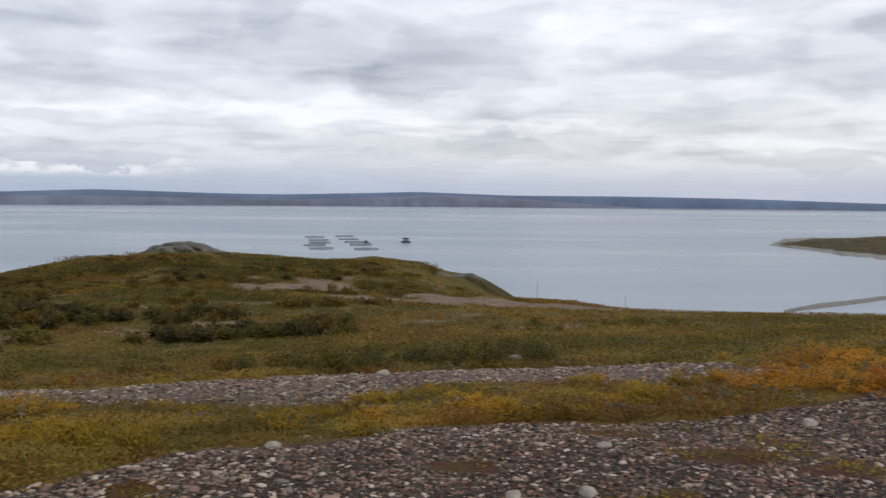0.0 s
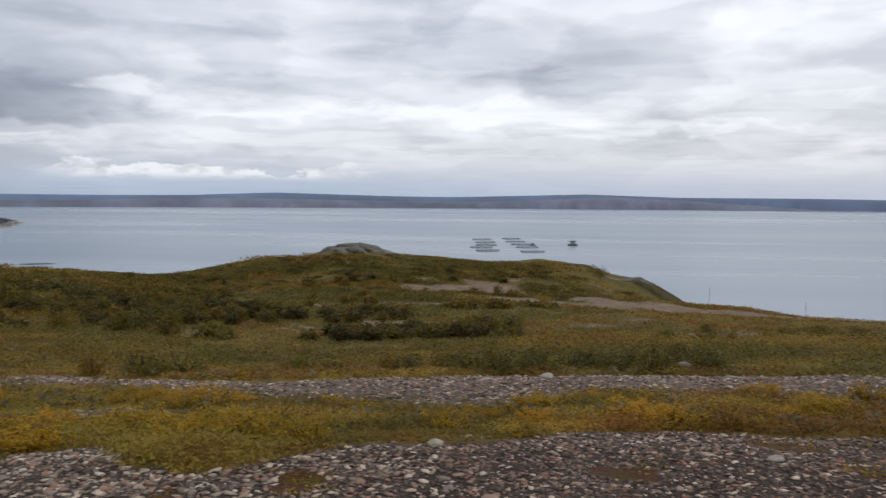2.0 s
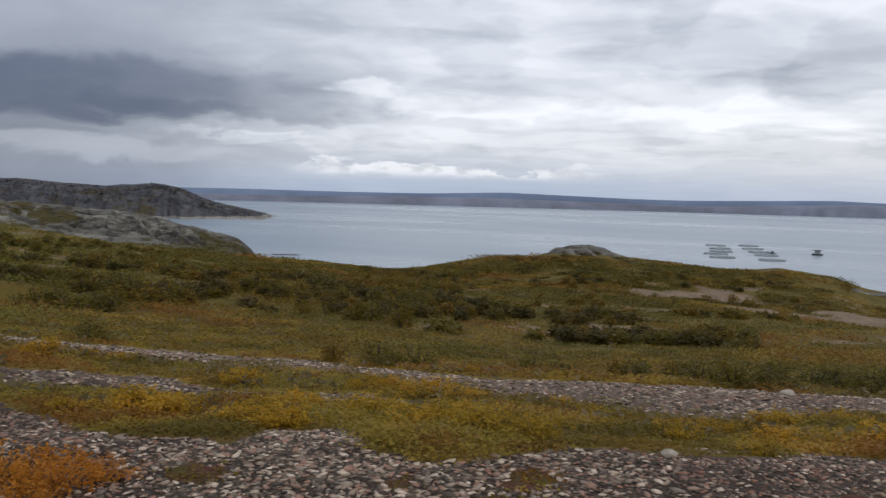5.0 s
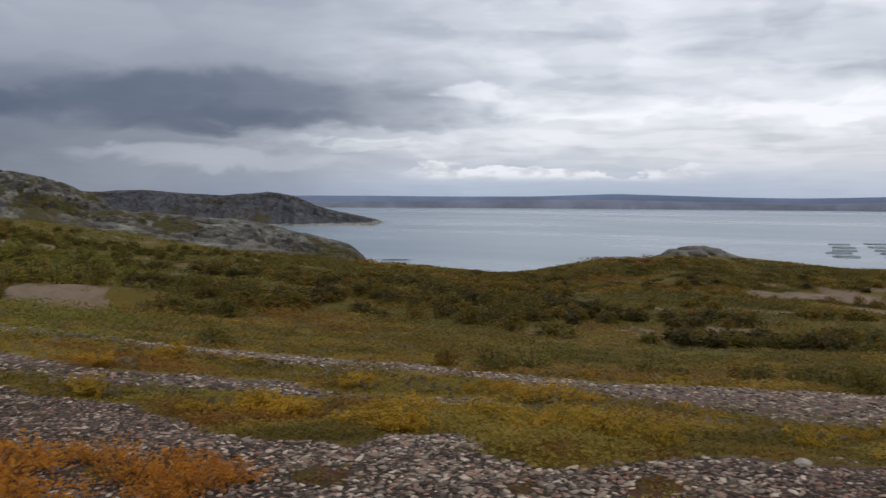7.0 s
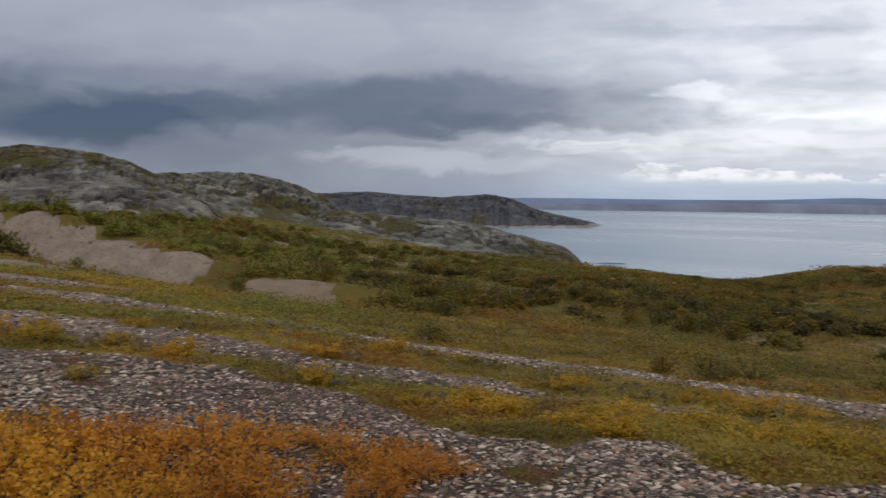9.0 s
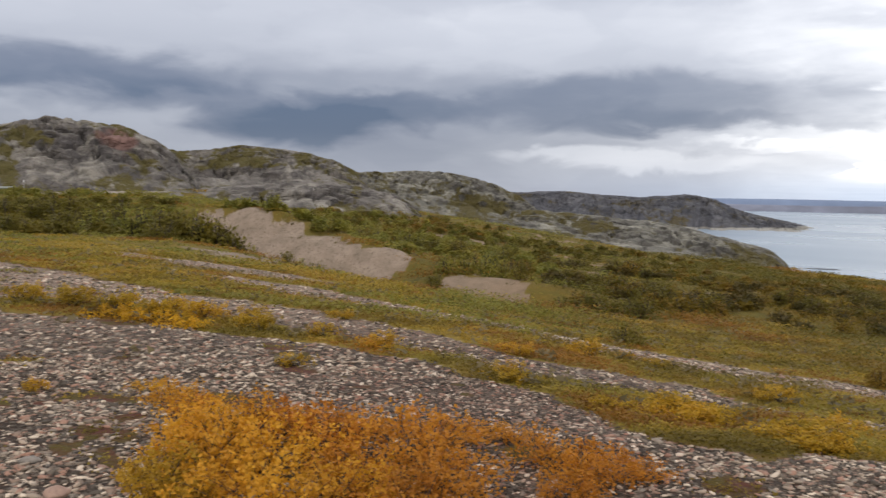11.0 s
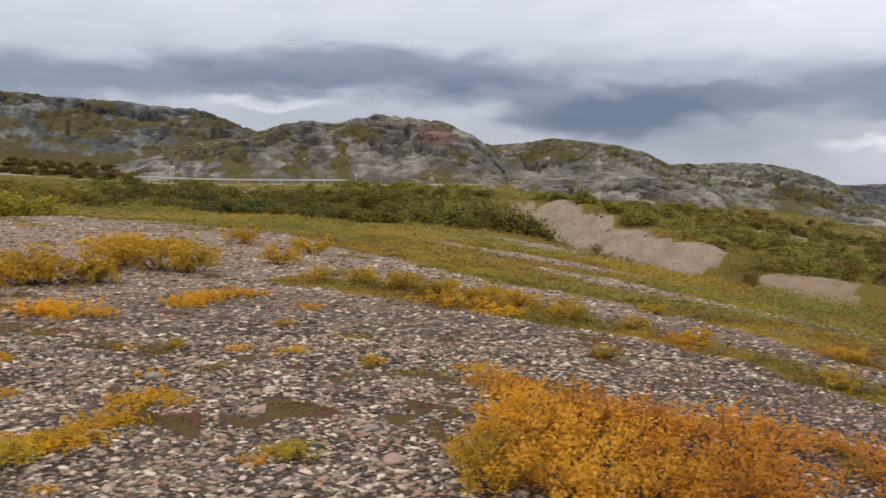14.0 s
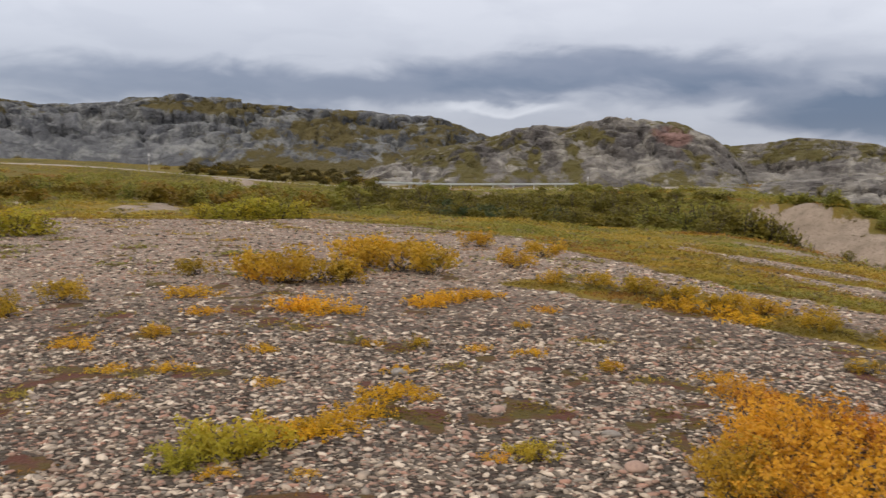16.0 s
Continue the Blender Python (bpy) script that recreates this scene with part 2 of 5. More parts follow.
def open_ground_z(x, y):
    az, r = polar(x, y)
    z = table_z(az, r)
    ka = np.array(KNOLL)
    crest = np.interp(az, ka[:, 0], ka[:, 1], left=-30, right=-30)
    d = r - 132
    ridge = crest - np.where(d < 0, 0.0026 * d * d, 0.012 * d * d)
    z = np.where(ridge > z - 1.5, np.log(np.exp(np.clip(z * 1.5, -80, 50)) + np.exp(np.clip(ridge * 1.5, -80, 50)) + 1e-36) / 1.5, z)
    for az0, r0, az1, r1, w, rise in BANKS:
        dd, s = capsule(x, y, az0, r0, az1, r1)
        fall = np.exp(-(np.maximum(dd - w, 0) / 5.0) ** 2)
        z = z + rise * fall * (smooth(s, -w, w) - 0.55)
    z = z + 0.28 * fbm(x / 1.5, y / 1.5, 3, 19) * np.exp(-((r - 54) / 6) ** 2) * smooth(az, 56, 60) * (1 - smooth(az, 73, 77))
    far = smooth(r, 16, 60)
    z = z + fbm(x / 14, y / 14, 4, 5) * 0.75 * far * np.exp(-(np.maximum(r - 80, 0) / 200) ** 2)
    z = z + fbm(x / 2.3, y / 2.3, 3, 9) * (0.035 + 0.12 * far)
    return z


# outer edge of the stony top and the second, thinner band of stones below it
EDGE = ((-40, 12), (-26, 10), (-21, 8.9), (-15, 7.9), (-6, 7.7), (2, 7.2), (6, 6.35), (16, 6.1), (21, 5.6), (26, 5.5), (28.5, 5.7), (30.5, 6.9), (35, 6.6), (37, 6.1), (42, 6.4), (46, 6.9), (49, 8.1), (55, 9.0),
        (61, 10.1), (66, 10.6), (68, 12.6), (70, 13.9), (73.4, 16), (77, 18.6), (81, 21.5), (83, 23), (88, 29), (95, 31), (116, 31), (180, 20))
# old shorelines of stones below it: bearing, distance, half width
BAND = ((-40, 13.5, 0.2), (-24, 11.6, 0.3), (-18, 11.9, 0.5), (-8, 14.2, 2.1), (-1, 13.4, 2.5), (6, 12.9, 2.3), (13, 12.4, 1.3), (20, 11.9, 1.3), (26, 12.9, 1.0), (30, 15.0, 1.5), (39, 15.7, 1.5), (45, 15.5, 1.6),
        (50, 15.7, 1.7), (55, 17.2, 1.9), (60, 19.2, 1.9), (66, 20.7, 1.4), (71, 22.5, 0.4), (74, 24, 0.1))
SECOND = ((15, 9.4, -1), (24, 9.5, 0.1), (27, 9.6, 0.4), (33, 10.0, 0.4), (41, 10.5, 0.4), (50, 10.3, 0.5), (54, 10.9, 0.6), (59, 12.1, 0.75), (66, 13.0, 0.9), (70, 14.0, 0.9), (74, 15.5, 0.2))
OUTER = ((58, 24, -1), (62, 25.5, 0.2), (66.5, 27, 1.3), (72, 28, 1.5), (76, 31.5, 1.3), (81, 34, 0.1), (86, 36, -1))


# strips of low shrubs that run across the stony top: bearing and distance of both ends, half width
STRIPS = ((84.4, 13.6, 78.5, 13.0, 0.4), (78.5, 13.0, 73.4, 12.2, 0.6), (73.4, 12.2, 66, 11.35, 0.6), (66, 11.35, 56, 10.6, 0.55))


def on_top(x, y):
    """1 on the stony top, 0 below its edge."""
    az, r = polar(x, y)
    e = np.array(EDGE)
    return smooth(np.interp(az, e[:, 0], e[:, 1]) - r, -0.3, 0.3) * (1 - strips(x, y))


def strips(x, y):
    wob = fbm(x / 1.3, y / 1.3, 4, 26)
    out = np.zeros_like(x)
    for az0, r0, az1, r1, w in STRIPS:
        d, s = capsule(x, y, az0, r0, az1, r1)
        out = np.maximum(out, smooth(w * (1 + 1.3 * wob) - d, -0.1, 0.1))
    return out


def stony(x, y):
    """How stony the ground is, 0 to 1."""
    az, r = polar(x, y)
    e = np.array(EDGE)
    wob = fbm(x / 1.6, y / 1.6, 4, 21)
    rag = fbm(x / 0.5, y / 0.5, 3, 22)
    edge = np.interp(az, e[:, 0], e[:, 1])
    top = smooth(edge * (1 + 0.08 * wob) + 0.42 * rag - r, -0.15, 0.15)
    band = np.zeros_like(x)
    for line in (BAND, SECOND, OUTER):
        b = np.array(line)
        mid, half = np.interp(az, b[:, 0], b[:, 1]), np.interp(az, b[:, 0], b[:, 2])
        band = np.maximum(band, smooth(half * (1.3 + 1.1 * wob) + 0.38 * rag - np.abs(r - mid - 0.4 * wob), -0.15, 0.15))
    # mats of moss and crowberry that lie on the stones
    mats = smooth(fbm(x / 0.55, y / 0.45, 3, 31) + 0.05 * smooth(-az, 2, 18) + 0.11 * smooth(az, 84, 100) * (1 - smooth(r, 8, 13)), 0.37, 0.46) * smooth(r, 3, 5)
    top = top * (1 - mats) * (1 - strips(x, y))
    return np.maximum(top, band * 0.9)


def sandy(x, y):
    wob = fbm(x / 3.0, y / 3.0, 4, 41)
    rag = fbm(x / 0.9, y / 0.9, 3, 43)
    out = np.zeros_like(x)
    for az0, r0, az1, r1, w, rise in BANKS:
        d, s = capsule(x, y, az0, r0, az1, r1)
        out = np.maximum(out, smooth(w * (1 + 0.9 * wob) + 0.8 * rag - d, -0.12, 0.12))
    flecks = smooth(fbm(x / 5.5, y / 4.0, 3, 47) + 0.3 * rag, 0.40, 0.48)
    r = np.hypot(x, y)
    out = np.maximum(out, 0.8 * flecks * smooth(r, 26, 42) * (1 - smooth(r, 118, 126)))
    for az0, r0, az1, r1, w in BARE:
        d, s = capsule(x, y, az0, r0, az1, r1)
        out = np.maximum(out, smooth(w * (1 + 1.2 * wob) - d, -0.4, 0.4) * 0.9)
    return out


# ---------------------------------------------------------------- meshes
def mesh_np(name, verts, faces, mats, smooth_shade=True, attrs=None):
    """A mesh from arrays: faces all of one size."""
    me = bpy.data.meshes.new(name)
    verts, faces = np.asarray(verts, np.float32), np.asarray(faces, np.int32)
    n, k = faces.shape
    me.vertices.add(len(verts))
    me.vertices.foreach_set("co", verts.ravel())
    me.loops.add(n * k)
    me.loops.foreach_set("vertex_index", faces.ravel())
    me.polygons.add(n)
    me.polygons.foreach_set("loop_start", np.arange(0, n * k, k, dtype=np.int32))
    me.polygons.foreach_set("loop_total", np.full(n, k, np.int32))
    if smooth_shade:
        me.polygons.foreach_set("use_smooth", np.ones(n, bool))
    me.update(calc_edges=True)
    for mt in (mats if isinstance(mats, (list, tuple)) else [mats]):
        me.materials.append(mt)
    for key, v in (attrs or {}).items():
        at = me.attributes.new(key, "FLOAT", "POINT")
        at.data.foreach_set("value", np.asarray(v, np.float32))
    return me


def part(name, bm, material, parent, label=""):
    """Links a bmesh, or a ready mesh, as one object under a thing or a part."""
    if isinstance(bm, bmesh.types.BMesh):
        me = bpy.data.meshes.new(name)
        bm.to_mesh(me)
        bm.free()
        me.materials.append(material)
    else:
        me = bm
    ob = new(name, me)
    ob.parent = parent
    if label:
        ob["label"] = label
    return ob


def grid_faces(nu, nv, wrap=False):
    i, j = np.meshgrid(np.arange(nu if wrap else nu - 1), np.arange(nv - 1), indexing="ij")
    i, j = i.ravel(), j.ravel()
    i2 = (i + 1) % nu
    return np.stack([i * nv + j, i2 * nv + j, i2 * nv + j + 1, i * nv + j + 1], 1)


# ---------------------------------------------------------------- materials
class Nodes:
    def __init__(self, name):
        self.mat = bpy.data.materials.new(name)
        self.mat.use_nodes = True
        self.nt = self.mat.node_tree
        self.nt.nodes.clear()
        self.out = self.nt.nodes.new("ShaderNodeOutputMaterial")
        self.bsdf = self.nt.nodes.new("ShaderNodeBsdfPrincipled")
        self.nt.links.new(self.bsdf.outputs[0], self.out.inputs[0])
        tc = self.nt.nodes.new("ShaderNodeNewGeometry")
        self.pos, self.normal, self.island = tc.outputs["Position"], tc.outputs["Normal"], tc.outputs["Random Per Island"]

    def put(self, socket, s):
        if isinstance(s, tuple):
            socket.default_value = (*s, 1) if len(s) == 3 and len(socket.default_value) == 4 else s
        elif isinstance(s, (int, float)):
            socket.default_value = s
        else:
            self.nt.links.new(s, socket)

    def set(self, **kw):
        for k, v in kw.items():
            self.put(self.bsdf.inputs[k.replace("_", " ")], v)
        return self

    def noise(self, scale, detail=4, rough=0.55, vec=None, dist=0.0):
        n = self.nt.nodes.new("ShaderNodeTexNoise")
        self.put(n.inputs["Vector"], vec or self.pos)
        n.inputs["Scale"].default_value, n.inputs["Detail"].default_value = scale, detail
        n.inputs["Roughness"].default_value, n.inputs["Distortion"].default_value = rough, dist
        return n.outputs["Fac"]

    def cells(self, scale, feature="F1", out="Distance", vec=None):
        n = self.nt.nodes.new("ShaderNodeTexVoronoi")
        n.feature = feature
        self.put(n.inputs["Vector"], vec or self.pos)
        n.inputs["Scale"].default_value = scale
        return n.outputs[out]

    def stretch(self, sx, sy, sz):
        n = self.nt.nodes.new("ShaderNodeVectorMath")
        n.operation = "MULTIPLY"
        self.nt.links.new(self.pos, n.inputs[0])
        n.inputs[1].default_value = (sx, sy, sz)
        return n.outputs[0]

    def ramp(self, s, lo, hi, a=0.0, b=1.0):
        n = self.nt.nodes.new("ShaderNodeMapRange")
        self.put(n.inputs[0], s)
        n.inputs[1].default_value, n.inputs[2].default_value = lo, hi
        n.inputs[3].default_value, n.inputs[4].default_value = a, b
        return n.outputs[0]

    def math(self, op, a, b):
        n = self.nt.nodes.new("ShaderNodeMath")
        n.operation = op
        self.put(n.inputs[0], a)
        self.put(n.inputs[1], b)
        return n.outputs[0]

    def mix(self, f, a, b):
        n = self.nt.nodes.new("ShaderNodeMix")
        n.data_type = "RGBA"
        self.put(n.inputs[0], f)
        self.put(n.inputs[6], a)
        self.put(n.inputs[7], b)
        return n.outputs[2]

    def colors(self, s, *stops):
        n = self.nt.nodes.new("ShaderNodeValToRGB")
        self.put(n.inputs[0], s)
        el = n.color_ramp.elements
        while len(el) < len(stops):
            el.new(0.5)
        for e, (p, c) in zip(el, stops):
            e.position, e.color = p, (*c, 1)
        return n.outputs[0]

    def bump(self, height, strength, distance):
        n = self.nt.nodes.new("ShaderNodeBump")
        self.put(n.inputs["Height"], height)
        n.inputs["Strength"].default_value, n.inputs["Distance"].default_value = strength, distance
        self.nt.links.new(n.outputs[0], self.bsdf.inputs["Normal"])
        return self

    def attr(self, name):
        n = self.nt.nodes.new("ShaderNodeAttribute")
        n.attribute_name = name
        return n.outputs["Fac"]

    def up(self):
        n = self.nt.nodes.new("ShaderNodeSeparateXYZ")
        self.nt.links.new(self.normal, n.inputs[0])
        return n.outputs[2]

    def height(self):
        n = self.nt.nodes.new("ShaderNodeSeparateXYZ")
        self.nt.links.new(self.pos, n.inputs[0])
        return n.outputs[2]


PEBBLE = ((0.0, (0.040, 0.029, 0.022)), (0.20, (0.112, 0.092, 0.071)), (0.34, (0.235, 0.176, 0.129)), (0.48, (0.38, 0.205, 0.142)), (0.61, (0.225, 0.190, 0.152)), (0.81, (0.41, 0.315, 0.232)), (1.0, (0.72, 0.59, 0.455)))
DARK_PEBBLE = ((0.0, (0.032, 0.024, 0.018)), (0.2, (0.085, 0.065, 0.050)), (0.42, (0.17, 0.13, 0.10)), (0.55, (0.33, 0.155, 0.105)), (0.70, (0.22, 0.175, 0.135)), (0.86, (0.40, 0.275, 0.20)), (1.0, (0.72, 0.585, 0.46)))


def ground_material():
    k = Nodes("tundra_ground")
    stones = k.mix(k.attr("pale"), k.colors(k.cells(31, out="Color"), *DARK_PEBBLE), k.colors(k.cells(25, out="Color"), *PEBBLE))
    # dark gaps and dark soil between the stones, weaker with distance
    loose = k.math("SUBTRACT", 1.0, k.math("MULTIPLY", k.attr("gap_fade"), 0.85))
    grit = k.mix(k.math("MULTIPLY", k.ramp(k.cells(25, "DISTANCE_TO_EDGE"), 0.02, 0.14, 1.0, 0.0), loose), stones, (0.028, 0.021, 0.016))
    grit = k.mix(k.math("MULTIPLY", k.ramp(k.noise(1.6, 5), 0.36, 0.60, 0.25, 0.9), loose), grit, (0.042, 0.029, 0.021))
    patch = k.math("ADD", k.math("MULTIPLY", k.noise(0.13, 5, 0.6, dist=0.6), 0.7), k.math("MULTIPLY", k.noise(0.9, 5, 0.6), 0.3))
    fine = k.noise(7.0, 5, 0.65)
    heath = k.colors(patch, (0.38, (0.075, 0.067, 0.013)), (0.46, (0.125, 0.10, 0.018)), (0.53, (0.18, 0.118, 0.022)), (0.58, (0.12, 0.10, 0.02)), (0.68, (0.22, 0.155, 0.06)))
    heath = k.mix(k.ramp(fine, 0.35, 0.7), heath, k.mix(patch, (0.08, 0.068, 0.015), (0.17, 0.115, 0.03)))
    sand = k.mix(k.ramp(k.noise(0.9, 6, 0.65), 0.35, 0.65), (0.32, 0.245, 0.185), (0.215, 0.163, 0.12))
    sand = k.mix(k.ramp(k.noise(5.0, 5, 0.7), 0.52, 0.7), sand, (0.13, 0.10, 0.07))
    earth = k.mix(k.ramp(k.noise(0.7, 6, 0.65), 0.35, 0.65), (0.29, 0.205, 0.135), (0.17, 0.118, 0.075))
    sand = k.mix(k.attr("inland"), earth, sand)
    moss = k.mix(k.ramp(k.noise(3.5, 4), 0.4, 0.6), (0.10, 0.040, 0.026), (0.085, 0.062, 0.016))
    litter = k.mix(k.ramp(k.noise(1.1, 5), 0.35, 0.65), (0.20, 0.155, 0.025), (0.24, 0.16, 0.03))
    heath = k.mix(k.attr("litter"), heath, litter)
    heath = k.mix(k.attr("mossy"), heath, moss)
    crumble = k.math("SUBTRACT", k.noise(3.0, 6, 0.7), 0.5)
    edge_of = lambda name, amount: k.ramp(k.math("ADD", k.attr(name), k.math("MULTIPLY", crumble, amount)), 0.42, 0.58)
    c = k.mix(edge_of("stony", 0.7), heath, grit)
    c = k.mix(edge_of("sandy", 1.3), c, sand)
    h = k.math("ADD", k.cells(25), k.math("MULTIPLY", fine, 1.5))
    k.set(Base_Color=c, Roughness=0.95, Specular_IOR_Level=0.2).bump(h, 0.6, 0.04)
    return k.mat


def rock_material(name, base, dark, lichen, moss, moss_amount, scale=1.0, beach=0.0):
    k = Nodes(name)
    big = k.noise(0.06 * scale, 7, 0.66, dist=1.0)
    mid = k.noise(0.5 * scale, 7, 0.65, dist=0.4)
    crack = k.cells(0.28 * scale, "DISTANCE_TO_EDGE", "Distance")
    c = k.mix(k.ramp(big, 0.38, 0.60), base, dark)
    # lichen bleaches the flat tops, the steep faces stay bare
    c = k.mix(k.ramp(k.math("ADD", k.up(), k.math("MULTIPLY", mid, 0.5)), 0.95, 1.3, 0.0, 0.35), c, lichen)
    c = k.mix(k.ramp(k.noise(0.2 * scale, 6, 0.62, dist=1.0), 0.5, 0.62, 0.0, 0.8), c, lichen)
    c = k.mix(k.ramp(k.noise(1.9 * scale, 6, 0.7), 0.55, 0.70, 0.0, 0.55), c, dark)
    c = k.mix(k.ramp(k.noise(2.7 * scale, 6, 0.75), 0.56, 0.68, 0.0, 0.4), c, lichen)
    c = k.mix(k.ramp(k.noise(0.45 * scale, 5, 0.6, vec=k.stretch(1, 1, 0.16), dist=0.5), 0.54, 0.68, 0.0, 0.85), c, tuple(v * 0.6 for v in dark))
    cover = k.math("ADD", k.math("MULTIPLY", k.noise(0.075 * scale, 7, 0.7, dist=0.6), 0.6), k.math("MULTIPLY", k.noise(0.5 * scale, 5, 0.7, dist=0.4), 0.4))
    cover = k.math("ADD", cover, k.attr("heathy"))
    c = k.mix(k.ramp(k.noise(0.35 * scale, 6, 0.65, vec=k.stretch(0.3, 0.7, 1.6), dist=0.8), 0.54, 0.68, 0.0, 0.5), c, tuple(v * 0.75 for v in dark))
    green = k.math("MULTIPLY", k.ramp(k.up(), 0.2, 0.45), k.ramp(cover, 0.60 - moss_amount, 0.66 - moss_amount))
    mossy = k.mix(k.noise(0.8 * scale, 5, 0.6), moss, (0.10, 0.075, 0.03))
    # shade of the joints, and dark soil in them, mixed into the colour
    c = k.mix(k.math("MULTIPLY", k.attr("crevice_shade"), 0.4), c, tuple(v * 0.5 for v in dark))
    c = k.mix(k.attr("scar"), c, (0.23, 0.135, 0.115))
    c = k.mix(green, c, mossy)
    if beach:
        c = k.mix(k.ramp(k.height(), SEA + beach, SEA + beach * 1.4, 1.0, 0.0), c, (0.36, 0.34, 0.30))
    slab = k.noise(0.9 * scale, 5, 0.6, vec=k.stretch(0.22, 0.5, 1.3), dist=0.6)
    h = k.math("ADD", k.math("ADD", k.math("MULTIPLY", mid, 1.0), k.math("MULTIPLY", slab, 1.6)), k.ramp(crack, 0.0, 0.12))
    h = k.math("ADD", h, k.math("MULTIPLY", k.ramp(k.cells(0.95 * scale, "DISTANCE_TO_EDGE", vec=k.stretch(0.8, 0.8, 1.4)), 0.0, 0.14), 0.5))
    h = k.math("ADD", h, k.math("MULTIPLY", k.noise(2.2 * scale, 5, 0.7), 0.6))
    k.set(Base_Color=c, Roughness=0.9, Specular_IOR_Level=0.25).bump(h, 0.7, 0.5 / scale)
    return k.mat


def water_material():
    k = Nodes("fjord_water")
    broad = k.noise(0.0011, 3, 0.5, vec=k.stretch(0.6, 1.6, 1), dist=0.5)
    slick = k.noise(0.0016, 2, 0.5, vec=k.stretch(0.5, 2.0, 1), dist=0.6)
    calm = k.math("ADD", k.ramp(broad, 0.36, 0.64, 0.0, 0.6), k.ramp(slick, 0.46, 0.60, 0.0, 0.4))
    # pale streaks of sky reflection are painted into the colour, besides the roughness
    k.set(Base_Color=k.mix(calm, (0.185, 0.25, 0.315), (0.265, 0.325, 0.375)), Roughness=k.ramp(calm, 0.0, 1.0, 0.34, 0.24), IOR=1.33, Specular_IOR_Level=0.5)
    return k.mat


def leaf_material(name, *stops, gloss=0.6, patch=0.9):
    k = Nodes(name)
    tone = k.math("ADD", k.math("MULTIPLY", k.island, 0.2), k.ramp(k.noise(patch, 4, 0.65), 0.32, 0.68, 0.0, 0.8))
    c = k.colors(tone, *stops)
    c = k.mix(k.ramp(k.noise(0.7, 3), 0.35, 0.7, 0.0, 0.35), c, stops[0][1])
    c = k.mix(k.ramp(k.noise(0.23, 4), 0.48, 0.68, 0.0, 0.35), c, stops[-1][1])
    k.set(Base_Color=c, Roughness=gloss, Specular_IOR_Level=0.25)
    tr = k.nt.nodes.new("ShaderNodeBsdfTranslucent")
    k.nt.links.new(c, tr.inputs[0])
    mx = k.nt.nodes.new("ShaderNodeMixShader")
    mx.inputs[0].default_value = 0.4
    k.nt.links.new(k.bsdf.outputs[0], mx.inputs[1])
    k.nt.links.new(tr.outputs[0], mx.inputs[2])
    k.nt.links.new(mx.outputs[0], k.out.inputs[0])
    return k.mat


def plain(name, color, rough=0.6, metal=0.0, var=0.25, scale=3.0):
    k = Nodes(name)
    c = k.mix(k.ramp(k.noise(scale, 5, 0.6), 0.3, 0.7), color, tuple(v * (1 - var) for v in color))
    k.set(Base_Color=c, Roughness=rough, Metallic=metal)
    return k.mat


def pebble_material(name, stops, single=False):
    k = Nodes(name)
    c = k.colors(k.nt.nodes.new("ShaderNodeObjectInfo").outputs["Random"] if single else k.island, *stops)
    c = k.mix(k.ramp(k.noise(60, 4, 0.6), 0.4, 0.7, 0, 0.2), c, (0.2, 0.165, 0.14))
    k.set(Base_Color=c, Roughness=0.85, Specular_IOR_Level=0.15).bump(k.noise(90, 4), 0.3, 0.004)
    return k.mat


M_GROUND = ground_material()
M_WATER = water_material()
M_ROCK = rock_material("grey_gneiss", (0.178, 0.157, 0.138), (0.085, 0.075, 0.07), (0.345, 0.314, 0.263), (0.085, 0.076, 0.018), 0.12)
M_BROWNROCK = rock_material("brown_gneiss", (0.145, 0.134, 0.114), (0.07, 0.064, 0.056), (0.36, 0.342, 0.28), (0.075, 0.066, 0.017), 0.115, 1.3)
M_RIDGE = rock_material("dark_gneiss", (0.128, 0.128, 0.132), (0.06, 0.062, 0.069), (0.25, 0.248, 0.232), (0.078, 0.064, 0.021), 0.12)
M_BAREROCK = rock_material("bare_lichen_rock", (0.20, 0.188, 0.16), (0.12, 0.11, 0.095), (0.30, 0.285, 0.235), (0.075, 0.065, 0.018), 0.06, 2.0)
M_FARROCK = rock_material("distant_gneiss", (0.115, 0.112, 0.122), (0.07, 0.072, 0.084), (0.16, 0.155, 0.158), (0.085, 0.075, 0.05), 0.08, 0.12, beach=3.2)
M_CAPE = rock_material("cape_heath", (0.19, 0.15, 0.11), (0.13, 0.10, 0.07), (0.22, 0.18, 0.14), (0.13, 0.10, 0.045), 0.2, 0.1, beach=1.7)
M_PEBBLE = pebble_material("beach_pebbles", PEBBLE)
M_LOOSEPEBBLE = pebble_material("loose_beach_pebbles", PEBBLE, single=True)
M_DARKPEBBLE = pebble_material("dark_beach_pebbles", DARK_PEBBLE)
M_OLIVE = leaf_material("olive_heath_leaves", (0.0, (0.095, 0.072, 0.011)), (0.35, (0.165, 0.118, 0.016)), (0.65, (0.225, 0.15, 0.02)), (1.0, (0.28, 0.14, 0.024)))
M_GREEN = leaf_material("willow_leaves", (0.0, (0.080, 0.072, 0.013)), (0.5, (0.140, 0.116, 0.018)), (1.0, (0.21, 0.153, 0.022)))
M_DEEP = leaf_material("deep_green_willow_leaves", (0.0, (0.036, 0.05, 0.018)), (0.5, (0.062, 0.08, 0.028)), (1.0, (0.10, 0.11, 0.035)))
